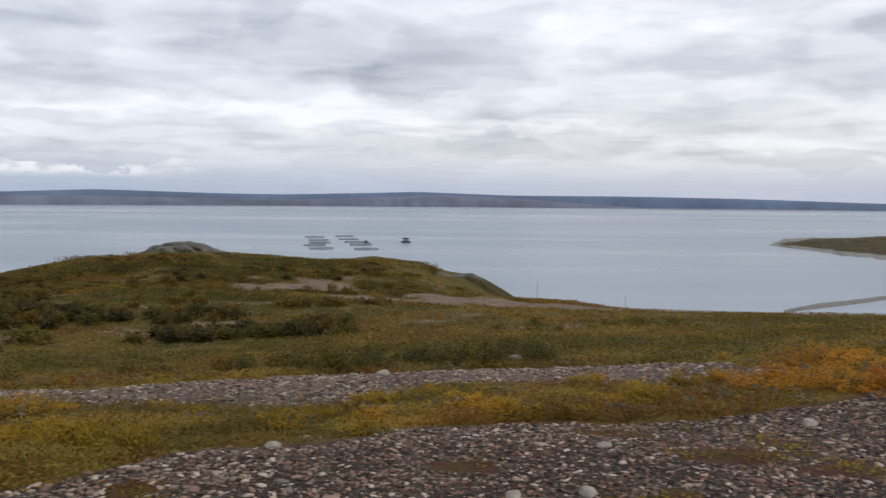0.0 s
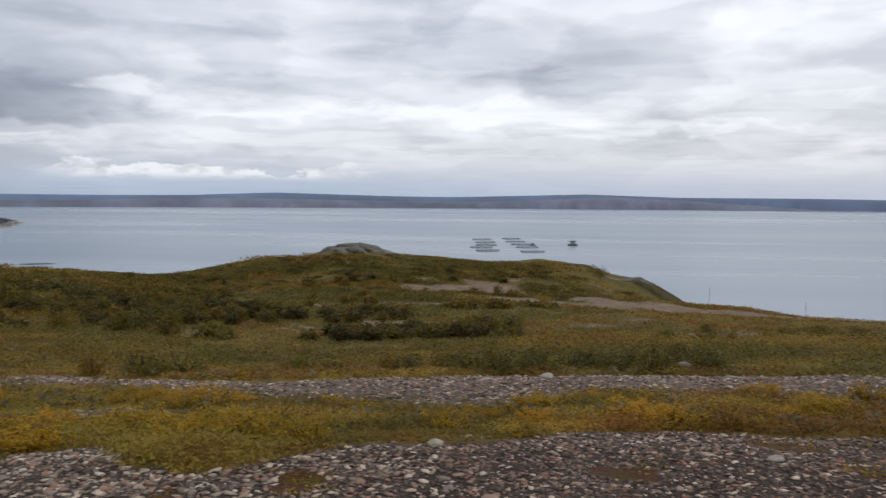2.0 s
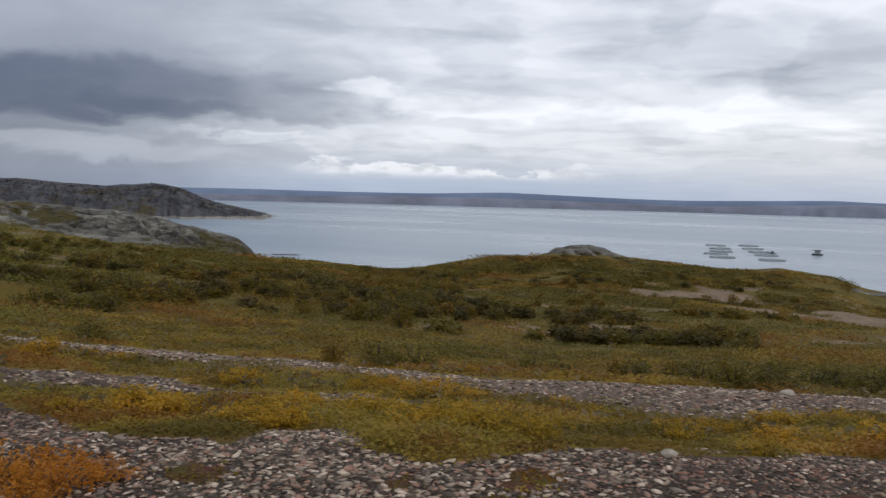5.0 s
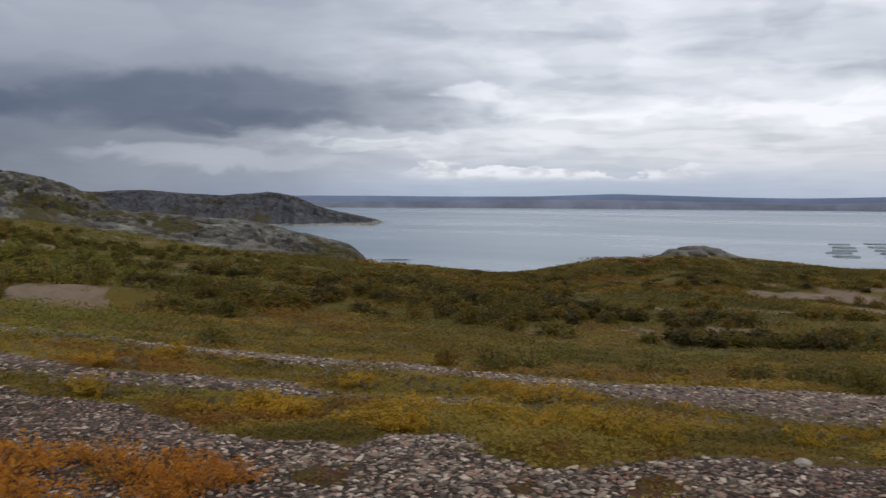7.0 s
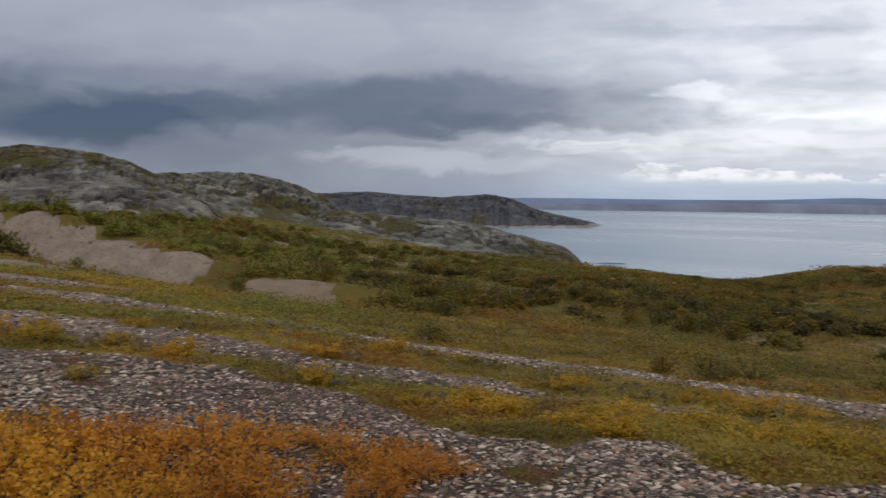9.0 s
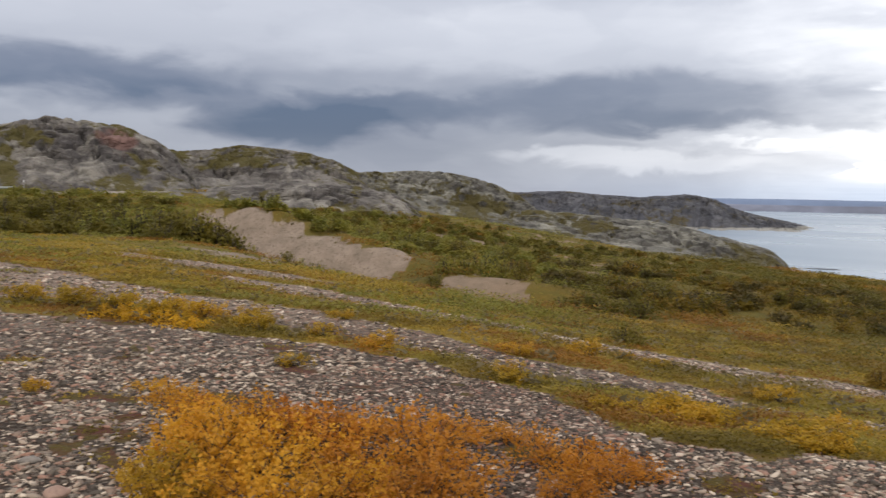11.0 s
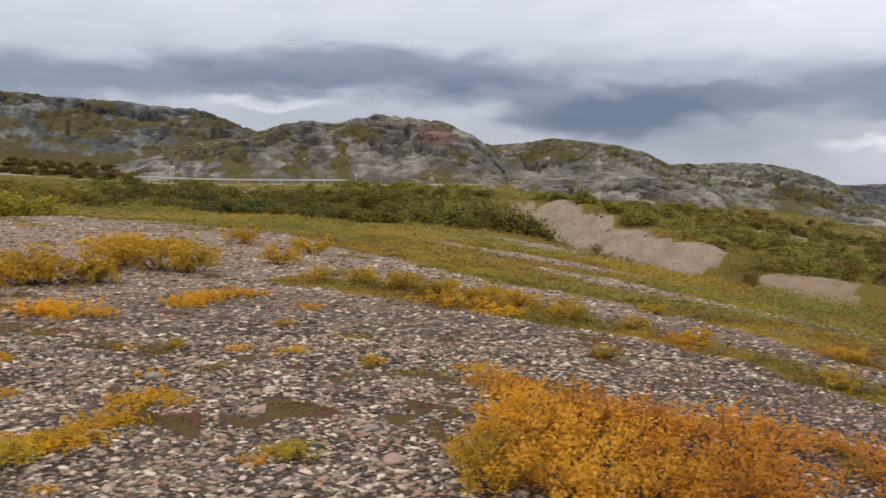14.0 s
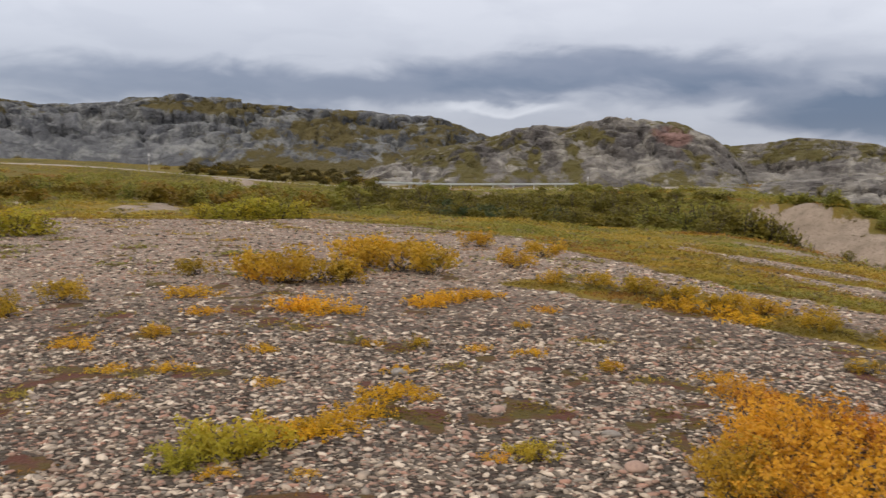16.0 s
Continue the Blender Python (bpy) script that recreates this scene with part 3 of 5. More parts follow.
M_SALLOW = leaf_material("yellow_green_willow_leaves", (0.0, (0.115, 0.12, 0.023)), (0.45, (0.205, 0.195, 0.036)), (0.8, (0.30, 0.258, 0.044)), (1.0, (0.38, 0.26, 0.045)))
M_BROWN = leaf_material("brown_willow_leaves", (0.0, (0.045, 0.038, 0.009)), (0.5, (0.085, 0.066, 0.013)), (1.0, (0.14, 0.09, 0.02)))
M_YELLOW = leaf_material("yellowing_birch_leaves", (0.0, (0.22, 0.155, 0.017)), (0.4, (0.43, 0.27, 0.024)), (0.8, (0.60, 0.345, 0.03)), (1.0, (0.58, 0.245, 0.025)))
M_ORANGE = leaf_material("orange_birch_leaves", (0.0, (0.20, 0.062, 0.012)), (0.35, (0.46, 0.165, 0.02)), (0.75, (0.60, 0.24, 0.026)), (1.0, (0.64, 0.31, 0.03)))
M_GOLD = leaf_material("golden_birch_leaves", (0.0, (0.32, 0.17, 0.012)), (0.4, (0.62, 0.34, 0.02)), (0.8, (0.75, 0.42, 0.025)), (1.0, (0.72, 0.26, 0.02)))
M_AMBER = leaf_material("amber_birch_leaves", (0.0, (0.34, 0.135, 0.014)), (0.4, (0.62, 0.29, 0.024)), (0.8, (0.76, 0.38, 0.032)), (1.0, (0.78, 0.45, 0.036)))
M_LIME = leaf_material("lime_birch_leaves", (0.0, (0.22, 0.205, 0.022)), (0.5, (0.38, 0.325, 0.033)), (0.85, (0.54, 0.385, 0.034)), (1.0, (0.58, 0.31, 0.03)))
M_TWIG = plain("dark_twigs", (0.05, 0.035, 0.025), 0.8)


# ---------------------------------------------------------------- ground, water, far land
def build_ground():
    az = np.concatenate([np.arange(-42, 126, 0.32), np.arange(126, 318, 2.0)])
    r = np.concatenate([[0.02, 0.8, 1.6], np.exp(np.linspace(np.log(2.4), np.log(260), 290)), [300, 380, 500, 800, 1600, 3000, 4900]])
    A, Rr = np.meshgrid(az, r, indexing="ij")
    A = np.where(A > 180, A - 360, A)
    x, y = place(A, Rr)
    z = ground_z(x, y)
    z = np.where(Rr > 500, z + np.where(z > -20, (Rr - 500) * 0.012, 0), z)
    v = np.stack([x, y, z], -1).reshape(-1, 3)
    me = mesh_np("ground", v, grid_faces(len(az), len(r), wrap=True)[:, ::-1], M_GROUND,
                 attrs={"stony": stony(x, y).ravel(), "inland": smooth(A, 50, 62).ravel(), "pale": (smooth(A, 8, 24) * (1 - 0.8 * smooth(A, 40, 47) * (1 - smooth(A, 60, 68)))).ravel(), "gap_fade": smooth(Rr, 8, 15).ravel(), "mossy": on_top(x, y).ravel(), "litter": (1 - smooth(Rr - 16 * smooth(A, 50, 64), 17, 30)).ravel(), "sandy": sandy(x, y).ravel()})
    return tagged(new("ground", me), "tundra heath with stony top and bare sand", "ground", kind="structure")


def build_sea():
    x, y = place(np.arange(0, 360, 5.0), 4750.0)
    me = mesh_np("water", np.stack([x, y, np.full_like(x, SEA)], -1), np.arange(len(x))[None], M_WATER, smooth_shade=False)
    tagged(new("water", me), "calm grey-blue fjord water with pale streaks", "water", kind="structure")


def blocks(u, v, seed):
    """Jointed blocks: how far a place lies from the nearest joint, and a number of its block."""
    iu, iv = np.floor(u), np.floor(v)
    f1, f2, idn = np.full(u.shape, 9.0), np.full(u.shape, 9.0), np.zeros(u.shape)
    for du in (-1, 0, 1):
        for dv in (-1, 0, 1):
            cu, cv = iu + du, iv + dv
            d = np.hypot(cu + lattice(cu, cv, seed) - u, cv + lattice(cu, cv, seed + 1) - v)
            nearer = d < f1
            f2 = np.where(nearer, f1, np.minimum(f2, d))
            idn = np.where(nearer, lattice(cu, cv, seed + 2), idn)
            f1 = np.where(nearer, d, f1)
    return f2 - f1, idn


def ridge_mesh(name, crest, dist, foot_near, foot_far, base, mat, seed, rough, step=0.12, rows=84, power=2.6, lumps=1.0, scar=None, pockets=()):
    """A ridge: crest = (bearing, angle of the top above eye level); dist its distance, feet before and behind it.
    pockets = patches where heath grows (or, if negative, bare faces): bearing, angle above eye level, half widths, amount."""
    c = np.array(crest)
    lo, hi = c[:, 0].min(), c[:, 0].max()
    az = np.arange(lo, hi + step / 2, step)
    o = np.argsort(c[:, 0])
    el = np.interp(az, c[o, 0], c[o, 1])
    k = np.exp(-np.linspace(-1.5, 1.5, 7) ** 2)
    el = np.convolve(np.pad(el, 3, mode="edge"), k / k.sum(), "valid")
    top = EYE + dist * np.tan(np.radians(el))
    s = np.concatenate([np.linspace(-1, 0, int(rows * 0.72)), np.linspace(0, 1, rows - int(rows * 0.72) + 1)[1:]])
    A, S = np.meshgrid(az, s, indexing="ij")
    Tp = np.repeat(top[:, None], rows, 1)
    bay = 1 + 0.25 * fbm(A * dist / 57 / 18, A * 0 + seed, 3, seed)
    near = foot_near if np.isscalar(foot_near) else np.interp(-A, *np.array(foot_near).T)
    R0 = dist + np.where(S < 0, S * near * bay, S * foot_far)
    x, y = place(A, R0)
    b = base(x, y) if callable(base) else np.full_like(x, base)
    shape = 1 - np.abs(S) ** power
    h = np.maximum(Tp - b, 0.0)
    n1 = fbm(x / (12 * lumps), y / (12 * lumps), 3, seed + 3)
    n2 = np.abs(fbm(x / (6 * lumps), y / (6 * lumps), 2, seed + 7))
    steps = fbm(x / (14 * lumps) + 3, y / (14 * lumps), 3, seed + 11)
    inner = smooth(1 - np.abs(S), 0.0, 0.35) * (1 - 0.75 * np.exp(-(S / 0.12) ** 2))
    ledge = steps * 4 - np.floor(steps * 4)
    carve = 1.3 * np.abs(n1) + 0.9 * n2 + 0.8 * smooth(ledge, 0.7, 1.0)
    z = b - 0.4 + (h + 0.4) * shape - np.minimum(rough * inner * carve, 0.6 * h)
    u, w = A * dist / 57.3, R0 + 1.3 * z
    wu, ww = 1.6 * fbm(u / 4, w / 4, 3, seed + 21), 1.6 * fbm(u / 4 + 9, w / 4, 3, seed + 23)
    j1, id1 = blocks(u / (10 * lumps) + 0.35 * wu, w / (6.5 * lumps) + 0.35 * ww, seed + 31)
    j2, id2 = blocks(u / (2.4 * lumps) + 0.3 * wu, w / (1.7 * lumps) + 0.3 * ww, seed + 41)
    push = rough * inner * (0.9 * (smooth(j1, 0, 0.45) - 1) + 1.1 * (id1 - 0.5) + 0.24 * (smooth(j2, 0, 0.4) - 1) + 0.16 * (id2 - 0.5))
    z = z + 0.6 * push
    rr = np.hypot(x, y) - 0.9 * push + rough * 0.6 * fbm(u / (5 * lumps), z / (3 * lumps), 4, seed + 15) * inner
    x, y = place(A, rr)
    v = np.stack([x, y, z], -1).reshape(-1, 3)
    # where shade is painted along the joints between blocks
    joint_shade = np.maximum(1 - smooth(j1, 0.0, 0.10), 0.3 * (1 - smooth(j2, 0.0, 0.10)))
    red = np.zeros(A.shape)
    grown = np.zeros(A.shape)
    angle = np.degrees(np.arctan2(z - EYE, rr))
    rag = fbm(u / 1.8, w / 1.8, 4, seed + 61)
    for a0, e0, wa, we, amount in pockets:
        d = np.hypot((A - a0) / wa, (angle - e0) / we)
        grown = grown + amount * smooth(1.15 + 0.7 * rag - d, 0.0, 0.5)
    if scar:
        red = smooth(1.0 + 0.7 * fbm(u / 2, w / 2, 4, 5) - np.hypot((A - scar[0]) / scar[2], (z - scar[1]) / scar[3]), 0, 0.4)
    return mesh_np(name, v, grid_faces(len(az), rows)[:, ::-1], mat, attrs={"crevice_shade": joint_shade.ravel(), "scar": red.ravel(), "heathy": grown.ravel()})


def ridge(name, label, **kw):
    me = ridge_mesh(name, **kw)
    return tagged(new(name, me), label, "rock ridge", kind="structure")


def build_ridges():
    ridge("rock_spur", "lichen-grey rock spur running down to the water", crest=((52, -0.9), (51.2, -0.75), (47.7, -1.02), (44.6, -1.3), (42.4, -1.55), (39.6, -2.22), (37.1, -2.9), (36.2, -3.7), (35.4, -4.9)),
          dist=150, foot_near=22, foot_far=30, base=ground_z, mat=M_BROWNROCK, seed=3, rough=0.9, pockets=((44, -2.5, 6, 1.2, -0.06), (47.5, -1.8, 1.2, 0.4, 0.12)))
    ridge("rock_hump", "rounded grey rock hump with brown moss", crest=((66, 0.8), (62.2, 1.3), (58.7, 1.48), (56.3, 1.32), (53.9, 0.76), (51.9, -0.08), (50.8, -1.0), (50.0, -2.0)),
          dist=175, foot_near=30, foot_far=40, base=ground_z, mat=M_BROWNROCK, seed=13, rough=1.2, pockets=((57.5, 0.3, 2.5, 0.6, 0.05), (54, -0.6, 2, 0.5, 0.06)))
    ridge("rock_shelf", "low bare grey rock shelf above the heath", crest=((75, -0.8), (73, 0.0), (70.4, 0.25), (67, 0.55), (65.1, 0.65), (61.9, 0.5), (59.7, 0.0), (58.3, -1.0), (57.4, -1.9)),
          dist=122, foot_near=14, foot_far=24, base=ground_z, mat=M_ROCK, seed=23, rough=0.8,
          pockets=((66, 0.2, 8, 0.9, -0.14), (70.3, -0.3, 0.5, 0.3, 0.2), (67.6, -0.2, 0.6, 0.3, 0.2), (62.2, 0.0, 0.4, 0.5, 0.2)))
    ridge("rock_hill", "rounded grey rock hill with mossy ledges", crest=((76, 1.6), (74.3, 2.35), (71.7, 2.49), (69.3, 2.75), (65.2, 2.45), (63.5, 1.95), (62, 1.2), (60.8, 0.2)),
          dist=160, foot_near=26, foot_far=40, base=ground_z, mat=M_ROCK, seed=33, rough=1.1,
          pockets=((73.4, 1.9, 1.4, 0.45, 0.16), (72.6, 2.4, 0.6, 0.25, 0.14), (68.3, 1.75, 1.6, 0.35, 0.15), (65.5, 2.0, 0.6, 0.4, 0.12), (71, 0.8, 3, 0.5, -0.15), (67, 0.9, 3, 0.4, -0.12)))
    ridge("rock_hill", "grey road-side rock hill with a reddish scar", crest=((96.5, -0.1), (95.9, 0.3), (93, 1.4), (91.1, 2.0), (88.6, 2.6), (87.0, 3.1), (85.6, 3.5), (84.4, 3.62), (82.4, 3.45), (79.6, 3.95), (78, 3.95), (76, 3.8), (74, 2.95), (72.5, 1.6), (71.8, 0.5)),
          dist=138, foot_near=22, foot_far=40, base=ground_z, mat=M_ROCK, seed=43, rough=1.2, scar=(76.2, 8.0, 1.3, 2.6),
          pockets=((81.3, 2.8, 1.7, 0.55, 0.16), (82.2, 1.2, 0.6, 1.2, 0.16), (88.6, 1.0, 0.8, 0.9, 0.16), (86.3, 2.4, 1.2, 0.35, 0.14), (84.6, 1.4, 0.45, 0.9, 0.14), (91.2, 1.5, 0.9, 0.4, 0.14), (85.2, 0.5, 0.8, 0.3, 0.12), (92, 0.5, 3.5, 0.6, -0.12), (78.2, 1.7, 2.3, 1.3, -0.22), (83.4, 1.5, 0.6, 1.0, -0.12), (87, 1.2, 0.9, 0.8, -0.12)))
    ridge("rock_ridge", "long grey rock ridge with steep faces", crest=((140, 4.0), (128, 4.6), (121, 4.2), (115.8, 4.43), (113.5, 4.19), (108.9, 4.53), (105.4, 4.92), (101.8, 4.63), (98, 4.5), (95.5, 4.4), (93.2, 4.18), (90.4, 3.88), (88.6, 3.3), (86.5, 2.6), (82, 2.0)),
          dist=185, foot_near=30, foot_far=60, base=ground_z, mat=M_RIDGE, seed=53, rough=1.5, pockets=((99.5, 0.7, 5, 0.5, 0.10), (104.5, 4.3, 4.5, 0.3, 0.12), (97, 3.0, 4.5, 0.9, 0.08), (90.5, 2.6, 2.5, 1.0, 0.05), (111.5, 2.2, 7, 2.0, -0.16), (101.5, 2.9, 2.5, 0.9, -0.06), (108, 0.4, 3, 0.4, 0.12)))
    ridge("headland", "dark rocky headland across the bay", crest=((60, 0.1), (56, 0.3), (52, 0.24), (49.5, 0.36), (47, 0.15), (44.6, 0.05), (41.9, 0.31), (40.5, 0.05), (39.2, -0.55), (37.6, -0.95), (36.2, -1.2), (34.6, -1.62)),
          dist=1980, foot_near=290, foot_far=300, base=SEA - 1, mat=M_FARROCK, seed=63, rough=7, lumps=9)
    ridge("cape", "low grassy cape with a pale shoreline", crest=((-19.6, -2.75), (-20.4, -2.6), (-21.4, -2.5), (-23, -2.3), (-25.8, -2.05), (-32, -1.7), (-46, -1.4)),
          dist=1140, foot_near=((19, 4), (19.8, 14), (21.5, 100), (25.8, 225), (32, 400), (46, 620)), foot_far=300, base=SEA - 0.5, mat=M_CAPE, seed=73, rough=1.2, lumps=5, power=1.25)


def build_outcrops():
    ridge("rock_outcrop", "bare lichen-grey rock cap on the knoll", crest=((18.4, -3.75), (17.6, -3.05), (16.5, -2.86), (15.6, -2.74), (14.6, -2.95), (13.7, -3.3), (13.0, -3.8)),
          dist=129, foot_near=7, foot_far=9, base=ground_z, mat=M_BAREROCK, seed=91, rough=0.75, step=0.08, rows=30)
    ridge("rock_outcrop", "bare grey rock knob at the end of the knoll", crest=((0.4, -5.3), (-0.8, -4.85), (-1.8, -4.74), (-2.6, -5.05), (-3.4, -5.55), (-4.4, -6.15), (-5.2, -6.7)),
          dist=127, foot_near=6, foot_far=8, base=ground_z, mat=M_BAREROCK, seed=93, rough=0.4, step=0.08, rows=30, pockets=((-1.4, -5.75, 3.5, 0.75, 0.3), (-4.0, -6.6, 2, 0.7, 0.3)))
    ridge("rock_outcrop", "small grey rock on the knoll's shoulder", crest=((22.1, -4.1), (21.5, -3.66), (20.9, -3.62), (20.2, -4.0)),
          dist=128, foot_near=2.5, foot_far=5, base=ground_z, mat=M_BAREROCK, seed=95, rough=0.2, step=0.06, rows=24)
    ridge("rock_outcrop", "low grey rock along the knoll's crest", crest=((5.6, -4.3), (4.6, -3.94), (3.2, -4.02), (1.8, -4.3), (0.8, -4.7)),
          dist=129, foot_near=3, foot_far=6, base=ground_z, mat=M_BAREROCK, seed=97, rough=0.25, step=0.08, rows=24)


# heath of the far hills with the blue of distant haze in its colour
M_HAZYHEATH = plain("hazed_far_heath", (0.19, 0.245, 0.355), 0.95, var=0.35, scale=0.0025)


# low far shore, its colour also tinted by haze
M_HAZYSHORE = plain("hazed_shore_heath", (0.235, 0.25, 0.315), 0.95, var=0.45, scale=0.005)


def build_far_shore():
    ridge("far_shore", "low shore across the fjord in haze-tinted blue-grey", crest=((60, -0.3), (45, -0.28), (33, -0.3), (28, -0.18), (22, -0.12), (17, -0.2), (9, -0.3), (4, -0.12), (0, 0.04), (-4, -0.1), (-8, -0.35), (-12, -0.62), (-30, -0.64), (-70, -0.64)),
          dist=4700, foot_near=110, foot_far=40, base=SEA - 2, mat=M_HAZYSHORE, seed=87, rough=1, step=0.25, rows=14, lumps=20)
    ridge("far_shore", "low hills across the fjord, coloured blue-grey by haze", crest=((60, 0.0), (45, 0.02), (37, 0.05), (30, 0.03), (25.7, 0.06), (20.7, 0.24), (13.3, 0.05), (9.9, 0.02), (5, 0.14), (1.6, 0.24), (-4.1, 0.06), (-11, 0.05), (-17.6, -0.03), (-25.7, -0.25), (-40, -0.3), (-70, -0.2)),
          dist=4800, foot_near=90, foot_far=60, base=SEA - 2, mat=M_HAZYHEATH, seed=83, rough=1, step=0.25, rows=16, lumps=20)


M_BEACH = plain("pale_beach_stones", (0.29, 0.265, 0.235), 0.9, var=0.4, scale=0.15)


def build_beach():
    """Stony beach that runs out eastwards below the slope."""
    az = np.linspace(-20.5, -42, 60)
    mid = np.interp(-az, (20.5, 21.5, 24, 26, 30, 38, 42), (470, 492, 530, 562, 620, 700, 740)) + 5 * fbm(az / 1.5, az * 0, 3, 4)
    rows = []
    for off, h in ((-9, -0.5), (-7, 0.3), (-2, 1.0), (3, 1.4), (8, 0.9), (11, -0.5)):
        x, y = place(az, mid + off * smooth(-az, 20.3, 22.5))
        rows.append(np.stack([x, y, SEA + h + 0.25 * fbm(x / 6, y / 6, 3, 12)], -1))
    me = mesh_np("beach", np.stack(rows, 1).reshape(-1, 3), grid_faces(len(az), len(rows)), M_BEACH)
    tagged(new("beach", me), "pale stony beach along the water's edge", "beach", kind="structure")


GROUND = build_ground()
build_beach()
build_sea()
build_ridges()
build_far_shore()
build_outcrops()


# ---------------------------------------------------------------- stones
def ico():
    bm = bmesh.new()
    bmesh.ops.create_icosphere(bm, subdivisions=1, radius=1.0)
    v = np.array([p.co[:] for p in bm.verts])
    f = np.array([[p.index for p in q.verts] for q in bm.faces])
    bm.free()
    return v, f


OCTA_V = np.array([(1, 0, 0), (0, 1, 0), (-1, 0, 0), (0, -1, 0), (0, 0, 1), (0, 0, -1)], float)
OCTA_F = np.array([(0, 1, 4), (1, 2, 4), (2, 3, 4), (3, 0, 4), (1, 0, 5), (2, 1, 5), (3, 2, 5), (0, 3, 5)])


def stones_mesh(name, x, y, size, rng, mat, sink=0.35, fine=True):
    """Many rounded, uneven stones lying on the ground, in one mesh."""
    v0, f0 = ico() if fine else (OCTA_V, OCTA_F)
    n = len(x)
    v = v0[None] * (1 + rng.uniform(-0.22, 0.22, (n, len(v0), 1)))
    sc = np.stack([size * rng.uniform(0.9, 1.6, n), size * rng.uniform(0.6, 1.0, n), size * rng.uniform(0.2, 0.42, n)], -1)
    v = v * sc[:, None, :]
    tilt = rng.uniform(-0.35, 0.35, n)[:, None]
    v[:, :, 2] += v[:, :, 0] * tilt
    a = rng.uniform(0, 6.283, n)
    c, s = np.cos(a)[:, None], np.sin(a)[:, None]
    vx, vy = v[:, :, 0] * c - v[:, :, 1] * s, v[:, :, 0] * s + v[:, :, 1] * c
    z = ground_z(x, y)
    out = np.stack([vx + x[:, None], vy + y[:, None], v[:, :, 2] + (z + sc[:, 2] * sink)[:, None]], -1)
    f = (f0[None] + (np.arange(n) * len(v0))[:, None, None]).reshape(-1, 3)
    return mesh_np(name, out.reshape(-1, 3), f, mat, smooth_shade=False)


def scatter(rng, n, az0, az1, r0, r1, power):
    """Random places; power 2 is even over the ground, 0 thins out with the square of the distance."""
    u = rng.uniform(0, 1, n)
    if power == 0:
        r = r0 * (r1 / r0) ** u
    else:
        r = (r0 ** power + (r1 ** power - r0 ** power) * u) ** (1 / power)
    return place(rng.uniform(az0, az1, n), r)


def single_pebbles(x, y, size, rng):
    """Loose pebbles, each an object, on a few shared meshes."""
    v0, f0 = ico()
    shapes = [mesh_np("pebble", v0 * (1 + rng.uniform(-0.2, 0.2, (len(v0), 1))), f0, M_LOOSEPEBBLE, smooth_shade=False) for k in range(10)]
    z = ground_z(x, y)
    for i in range(len(x)):
        ob = part("pebble", shapes[i % 10], None, GROUND)
        thick = size[i] * rng.uniform(0.24, 0.42)
        ob.matrix_world = pose(float(x[i]), float(y[i]), float(z[i]) + 0.35 * thick, rng.uniform(-12, 12), rng.uniform(-12, 12), rng.uniform(0, 360)) @ Matrix.Diagonal((size[i] * rng.uniform(0.9, 1.5), size[i] * rng.uniform(0.65, 1.0), thick, 1))


def build_pebbles():
    rng = np.random.default_rng(11)
    xs, ys, ss = [], [], []
    for n, r0, r1, lo, hi in ((66000, 3.6, 9.0, 0.011, 0.028), (8000, 3.4, 10, 0.022, 0.040), (34000, 8.5, 17, 0.018, 0.040), (27000, 15, 33, 0.028, 0.055)):
        x, y = scatter(rng, n, -34, 121, r0, r1, 1.3)
        keep = stony(x, y) > rng.uniform(0.25, 0.9, n)
        x, y = x[keep], y[keep]
        xs.append(x), ys.append(y)
        ss.append(lo + (hi - lo) * rng.uniform(0, 1, len(x)) ** 1.6)
    x, y, size = np.concatenate(xs), np.concatenate(ys), np.concatenate(ss)
    about = polar(x, y)[0] + rng.normal(0, 4, len(x))
    inland = ((about > 15) & (about < 43)) | (about > 64) | (np.hypot(x, y) > 8.8)
    size = np.where(inland, size, 0.8 * size)
    # the 300 larger ones closest to where one stands are single pieces
    az, r = polar(x, y)
    large = np.where((size > 0.024) & (az > 60) & (az < 118))[0]
    single = large[np.argsort(r[large])][:300]
    single_pebbles(x[single], y[single], size[single], rng)
    rest = np.ones(len(x), bool)
    rest[single] = False
    x, y, size, inland = x[rest], y[rest], size[rest], inland[rest]
    near = (np.hypot(x, y) < 7.0) & (size > 0.0185)
    for side, mat, label in ((inland, M_PEBBLE, "grey and pinkish beach pebbles on the ground"), (~inland, M_DARKPEBBLE, "dark and reddish small beach pebbles on soil")):
        for fine in (True, False):
            sel = side & (near == fine)
            me = stones_mesh("pebbles", x[sel], y[sel], size[sel] * (1.0 if fine else 1.2), rng, mat, fine=fine)
            tagged(new("pebbles", me), label, "pebbles", kind="stuff")


M_PALE = plain("pale_quartz_stone", (0.48, 0.41, 0.32), 0.75, var=0.4, scale=25)
M_PINK = plain("pink_granite_stone", (0.42, 0.27, 0.20), 0.75, var=0.4, scale=25)
M_GREYST = plain("grey_granite_stone", (0.27, 0.23, 0.19), 0.75, var=0.5, scale=25)


